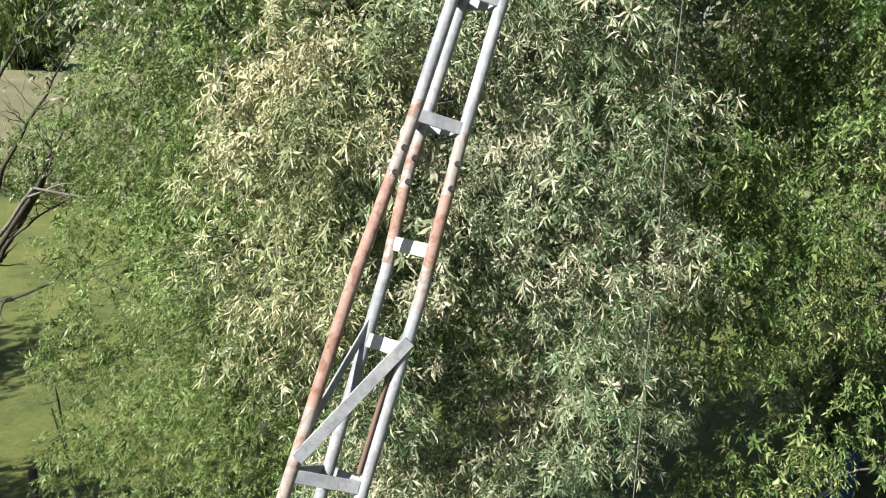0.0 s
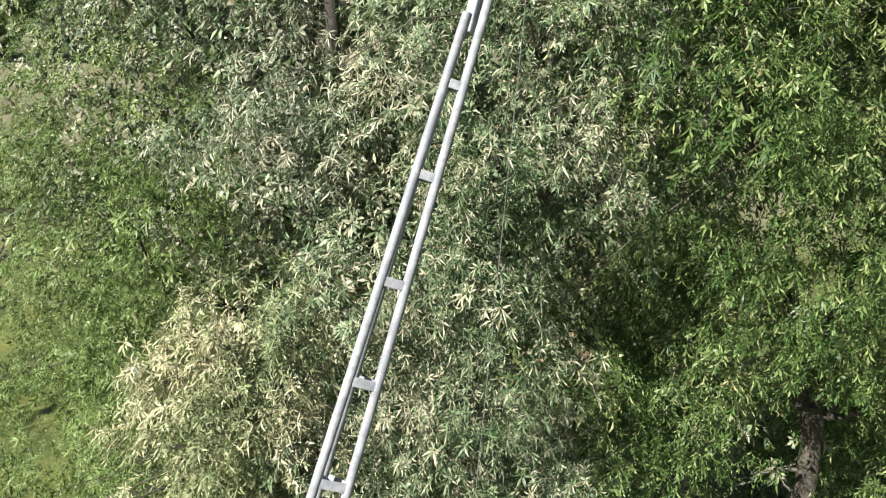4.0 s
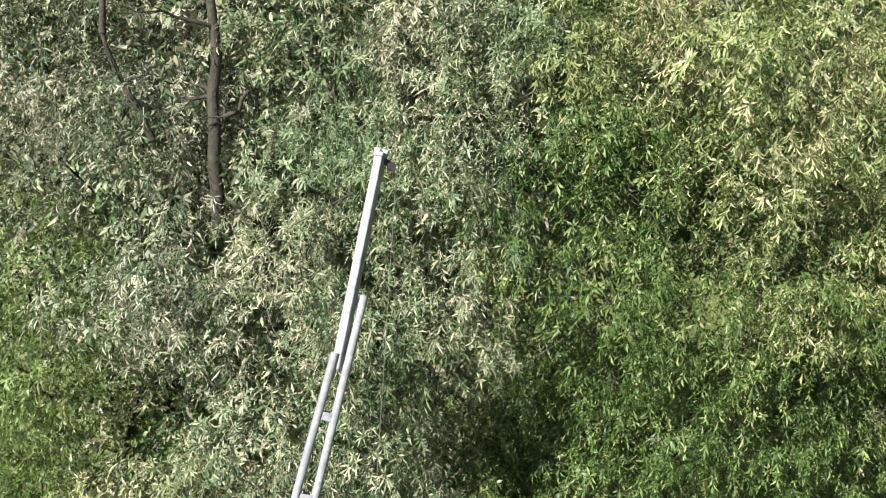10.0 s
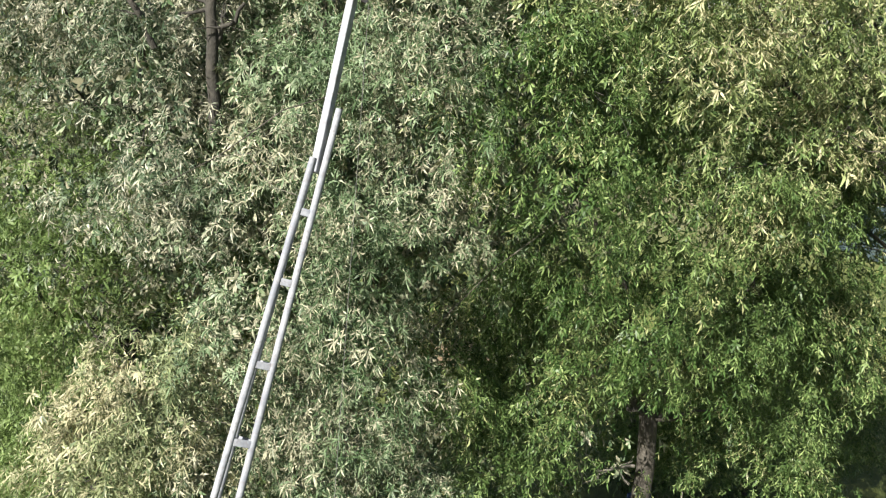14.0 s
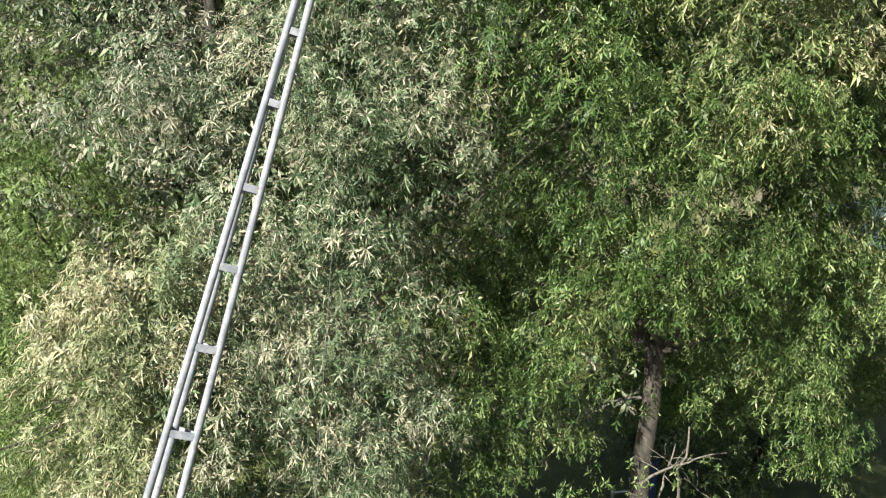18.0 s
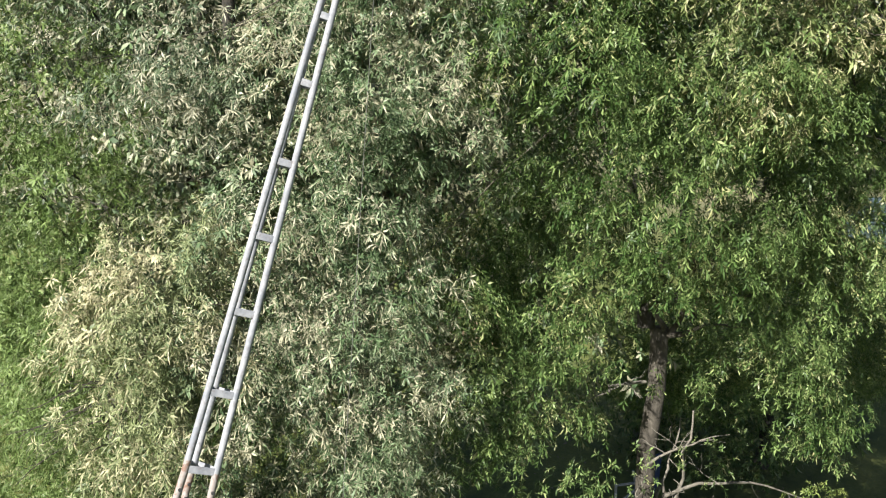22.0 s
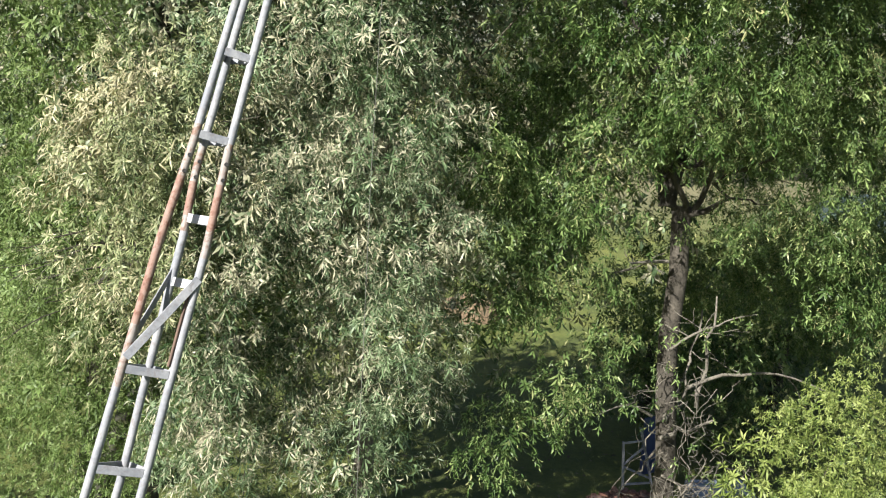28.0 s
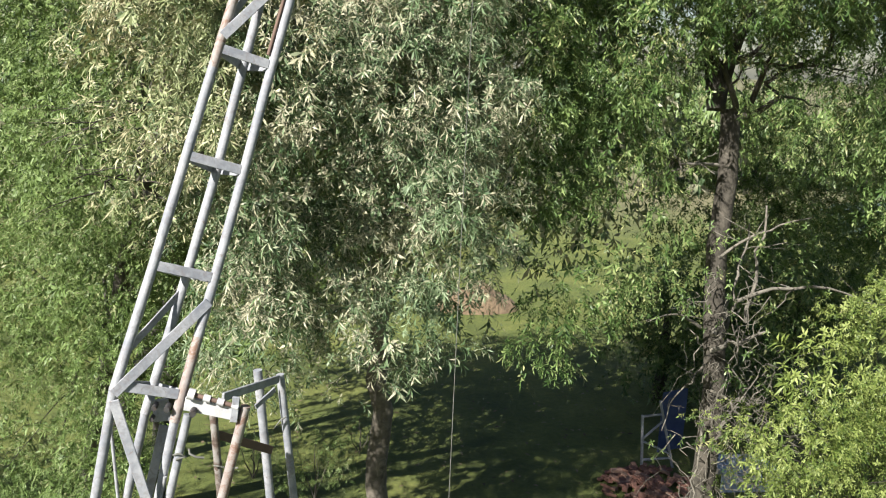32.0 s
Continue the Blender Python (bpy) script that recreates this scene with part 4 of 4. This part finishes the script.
brick_m, nt, nodes, links, p = material("old_brick")
info = nodes.new("ShaderNodeObjectInfo")
links.new(mixed(nt, 0.5, ramp(nt, info.outputs["Random"], [(0.0, (0.13, 0.060, 0.045)), (0.6, (0.20, 0.090, 0.065)), (1.0, (0.30, 0.21, 0.17))]),
                ramp(nt, noise_node(nt, 9.0), [(0.3, (0.10, 0.05, 0.038)), (0.7, (0.22, 0.115, 0.085))])), p.inputs["Base Color"])
p.inputs["Roughness"].default_value = 0.9
pile = empty("brick_pile", (6.6, 16.2, 0))
tagged(pile, "loose heap of old red bricks in the shade", "brick pile")
bm = bmesh.new()
bar(bm, (-0.125, 0, 0), (0.125, 0, 0), (0, 0, 1), 0.065, 0.12, 0.006)
first = under(part("brick", bm, brick_m), pile)
first.matrix_basis = pose(6.6, 16.2, 0.5)
for k in range(150):
    a, r = rng.uniform(0, 2 * math.pi), rng.uniform(0, 1) ** 0.75
    x, y = 7.5 + 1.2 * r * math.cos(a), 16.1 + 1.2 * r * math.sin(a)
    ob = new("brick", first.data)
    under(ob, pile)
    ob.matrix_basis = pose(x, y, 0.06 + max(0, 0.16 * (1 - r)) * rng.uniform(0.7, 1.0), rng.uniform(-30, 30), rng.uniform(-30, 30), rng.uniform(0, 360))

# fallen leaves and stones that catch the light on the shaded ground
litter_m, nt, nodes, links, p = material("leaf_litter")
geo = nodes.new("ShaderNodeNewGeometry")
links.new(ramp(nt, geo.outputs["Random Per Island"], [(0.0, (0.05, 0.03, 0.015)), (0.5, (0.12, 0.09, 0.05)), (1.0, (0.20, 0.17, 0.10))]), p.inputs["Base Color"])
p.inputs["Roughness"].default_value = 0.85
N = 900
lx, ly = rng.uniform(-4, 13, N), rng.uniform(11, 27, N)
ang = rng.uniform(0, 2 * math.pi, N)
sz = rng.uniform(0.03, 0.09, N)
quad = np.array([(-1, 0, 0), (0, -0.45, 0.25), (1, 0, 0.1), (0, 0.45, 0.3)])
c, s = np.cos(ang), np.sin(ang)
lv = np.zeros((N, 4, 3))
lv[:, :, 0] = (quad[None, :, 0] * c[:, None] - quad[None, :, 1] * s[:, None]) * sz[:, None] + lx[:, None]
lv[:, :, 1] = (quad[None, :, 0] * s[:, None] + quad[None, :, 1] * c[:, None]) * sz[:, None] + ly[:, None]
lv[:, :, 2] = quad[None, :, 2] * sz[:, None] + 0.07
tagged(mesh_object("leaf_litter", lv.reshape(-1, 3), np.arange(N * 4).reshape(-1, 4), litter_m), "brown fallen leaves strewn over the shaded lawn", "leaf litter", kind="stuff")

# ---- further off ----
water_m, nt, nodes, links, p = material("pond_water")
p.inputs["Base Color"].default_value = (0.05, 0.07, 0.09, 1)
p.inputs["Roughness"].default_value = 0.12
bump(nt, noise_node(nt, 2.5, 5.0, 0.6), p, 0.35, 0.05)
bm = bmesh.new()
ring = [bm.verts.new((48 + 17 * math.cos(a) * (1 + 0.18 * math.sin(3 * a + 1)), 44 + 17 * math.sin(a) * (1 + 0.12 * math.sin(4 * a)), 0.14)) for a in np.linspace(0, 2 * math.pi, 64, endpoint=False)]
bm.faces.new(ring)
tagged(part("water", bm, water_m), "open water glinting beyond the trees", "water", kind="structure")

# bare earth mound on the lawn beyond the trees
earth_m, nt, nodes, links, p = material("dry_earth")
links.new(ramp(nt, noise_node(nt, 2.2, 6.0, 0.7), [(0.3, (0.09, 0.06, 0.035)), (0.7, (0.24, 0.175, 0.115))]), p.inputs["Base Color"])
p.inputs["Roughness"].default_value = 0.95
bump(nt, noise_node(nt, 9.0, 6.0, 0.7), p, 1.0, 0.08)
mv, mf = [], []
for j in range(17):
    for i in range(29):
        u, v = i / 14 - 1, j / 8 - 1
        h = max(0.0, 1 - u * u - v * v)
        mv.append((5.6 + 1.9 * u, 31.0 + 1.1 * v, -0.15 + 1.0 * h ** 0.7 + 0.5 * h * noise.noise((u * 2.2, v * 2.2, 3.0))))
for j in range(16):
    for i in range(28):
        k = j * 29 + i
        mf.append((k, k + 1, k + 30, k + 29))
tagged(mesh_object("earth_mound", mv, mf, earth_m, smooth=True), "low mound of bare brown earth on the lawn", "mound")

# a leafless tree at the lawn's edge
bare = empty("bare_tree", (-9.25, 14.5, 0))
tagged(bare, "half-bare dark branching tree at the lawn's edge", "tree")
limb("trunk", (-9.25, 14.5, 0), (-8.85, 14.3, 5.5), 0.13, 0.08, BARK_DARK, bare, 8, 0.15)
for a, b, r in (((-7.55, 13.5, 7.9), (-6.05, 13.3, 10), 0.045), ((-7.45, 13.4, 6.9), (-5.45, 13.3, 9.65), 0.055), ((-6.85, 13.4, 7.7), (-6.15, 13.3, 9.05), 0.035),
                ((-6.4, 13.3, 8), (-5.37, 13.3, 8.75), 0.035), ((-6.05, 13.3, 8.6), (-5.55, 13.3, 9.1), 0.025), ((-7.55, 13.5, 5.7), (-5.45, 13.3, 6.55), 0.038),
                ((-6.3, 13.3, 6.28), (-5.5, 13.3, 6), 0.022), ((-7.65, 13.5, 9.1), (-6.35, 13.4, 10.7), 0.04), ((-7.55, 13.6, 6.7), (-6.25, 13.5, 7.6), 0.03)):
    limb("limb", a, b, r * 0.8, 0.009, BARK_DARK, bare, 9, 0.07, 0.05, 11, 6, (0.12, 0.4))
for a in ((-7.55, 13.5, 7.9), (-7.45, 13.4, 6.9), (-7.55, 13.5, 5.7), (-7.65, 13.5, 9.1), (-7.55, 13.6, 6.7), (-6.85, 13.4, 7.7)):
    limb("limb", (-8.85, 14.3, 5.5), a, 0.06, 0.04, BARK_DARK, bare, 7, 0.08, -0.1, 2, 6)
limb("dead_limb", (-8.85, 14.3, 5.7), (-6.95, 13.3, 7.65), 0.05, 0.03, BARK_GREY, bare, 6, 0.06)
limb("dead_limb", (-6.95, 13.3, 7.65), (-5.2, 13.3, 7.58), 0.026, 0.010, BARK_GREY, bare, 8, 0.05, -0.05, 5, 6)
limb("dead_limb", (-7.05, 13.3, 7.5), (-5.85, 13.2, 7.9), 0.022, 0.006, BARK_GREY, bare, 8, 0.08, 0.05, 5, 6)
crown("leaves", [(-6.35, 13.6, 9.5, 0.6), (-6.15, 13.6, 7.9, 0.5), (-6.05, 13.6, 7.5, 0.4), (-6.85, 13.8, 8.7, 0.7), (-5.95, 13.5, 6.5, 0.4)], LEAF_YELLOW, SPRAY_FINE, 8, bare, rough=0.8)

# sapling pole and post on the lawn
pole = empty("sapling", (-7.9, 16, 0))
tagged(pole, "slender white-barked sapling with two dark thin stems", "sapling")
limb("trunk", (-7.9, 16, 0), (-8.08, 16, 1.35), 0.055, 0.05, BARK_GREY, pole, 6, 0.02)
limb("limb", (-8.07, 16, 1.3), (-8.28, 16, 3.4), 0.03, 0.014, BARK_DARK, pole, 6, 0.03, 0, 4)
limb("limb", (-8.08, 16, 1.3), (-8.35, 16, 2.5), 0.026, 0.012, BARK_DARK, pole, 6, 0.03, 0, 3)
crown("crown", [(-8.28, 16, 3.35, 0.3)], LEAF_FINE, SPRAY_FINE, 14, pole)
bm = bmesh.new()
tube(bm, [(-8.85, 16, 0), (-8.86, 16, 1.05), (-8.86, 16, 1.1)], [0.09, 0.085, 0.07], 10)
tagged(part("wooden_post", bm, BARK), "weathered wooden post on the lawn", "post")

# hedges and far trees
FAR_SPRAY = [leaf_spray(4, 2, 0.3, 0.22, 0.12, 1.0, 0.6) for _ in range(4)]


def far_tree(x, y, height, wide, mat, label, name="far_tree", category="tree", group="far trees", bottom=0.25, thick=15):
    root = empty(name, (x, y, 0))
    tagged(root, label, category, group)
    limb("trunk", (x, y, 0), (x, y, height * 0.6), wide * 0.06, wide * 0.03, BARK_DARK, root, 5, 0.1)
    bs = [(x + rng.uniform(-0.5, 0.5) * wide, y + rng.uniform(-0.3, 0.3) * wide, height * rng.uniform(bottom, 0.85), wide * rng.uniform(0.22, 0.36)) for _ in range(9)]
    near = wide < 8
    crown("crown", bs, mat, SPRAY_COARSE if near else FAR_SPRAY, thick / wide ** 1.2, root, size=0.45 * wide if near else 0.2 * wide, fill=0.2)


for k in range(9):
    far_tree(-44 + k * 4.2 + rng.uniform(-1, 1), 50 + rng.uniform(-2, 2) - 0.2 * k, rng.uniform(2.4, 4.0), rng.uniform(4, 5.5), (LEAF_FINE, LEAF_GREEN)[k % 2],
             "low dark hedge bush at the lawn's far edge", "hedge_bush", "bush", "hedge", 0.1, 60)
for k in range(9):
    far_tree(-120 + k * 14 + rng.uniform(-4, 4), 150 + rng.uniform(-8, 8), rng.uniform(13, 20), rng.uniform(13, 18), (LEAF_FINE, LEAF_SILVER, LEAF_GREEN)[k % 3],
             "distant tree along the field's edge", thick=38)
for k in range(4):
    far_tree(26 + k * 9 + rng.uniform(-2, 2), 70 + rng.uniform(-4, 4), rng.uniform(8, 12), rng.uniform(8, 11), (LEAF_FINE, LEAF_GREEN)[k % 2],
             "tree on the far bank of the water")

# neighbouring trees out of view, added so that their shade lies across the lawn
for x, y, h, wd in ((-15.5, 10.0, 11, 4.5), (-14.5, 11.5, 12, 4.6), (-11.0, 7.5, 14, 4.0), (-23.0, 17.0, 13, 6.0)):
    far_tree(x, y, h, wd, LEAF_FINE, "leafy tree added beside the lawn for its shade", "lawn_shade_tree", "tree", "lawn trees", 0.45, 110)
# one more tree, added behind the left foliage to keep sun off the ground
back = heap((-4.3, -3.0, -1.6, -0.4), (15.2, 17.0, 19.0), (6.2, 7.6, 9.0), 1.15, 0.3)
shade_tree = empty("lawn_shade_tree", (-4.8, 17.2, 0))
tagged(shade_tree, "leafy tree added beside the lawn for its shade", "tree", "lawn trees")
limb("trunk", (-4.8, 17.2, 0), (-2.5, 17.0, 6.5), 0.2, 0.12, BARK_DARK, shade_tree, 6, 0.1)
crown("crown", back, LEAF_FINE, SPRAY_COARSE, 26, shade_tree, size=2.3, fill=0.5)
# shaded undergrowth behind the bare trunk
for x, y, h, wd in ((9.6, 21.5, 4.5, 3.6), (13.0, 20.5, 5.5, 4.4), (15.0, 24.0, 5.0, 4.5)):
    far_tree(x, y, h, wd, LEAF_GREEN, "dark leafy shrub in the shade of the trees", "shrub", "shrub", "undergrowth", 0.15, 150)
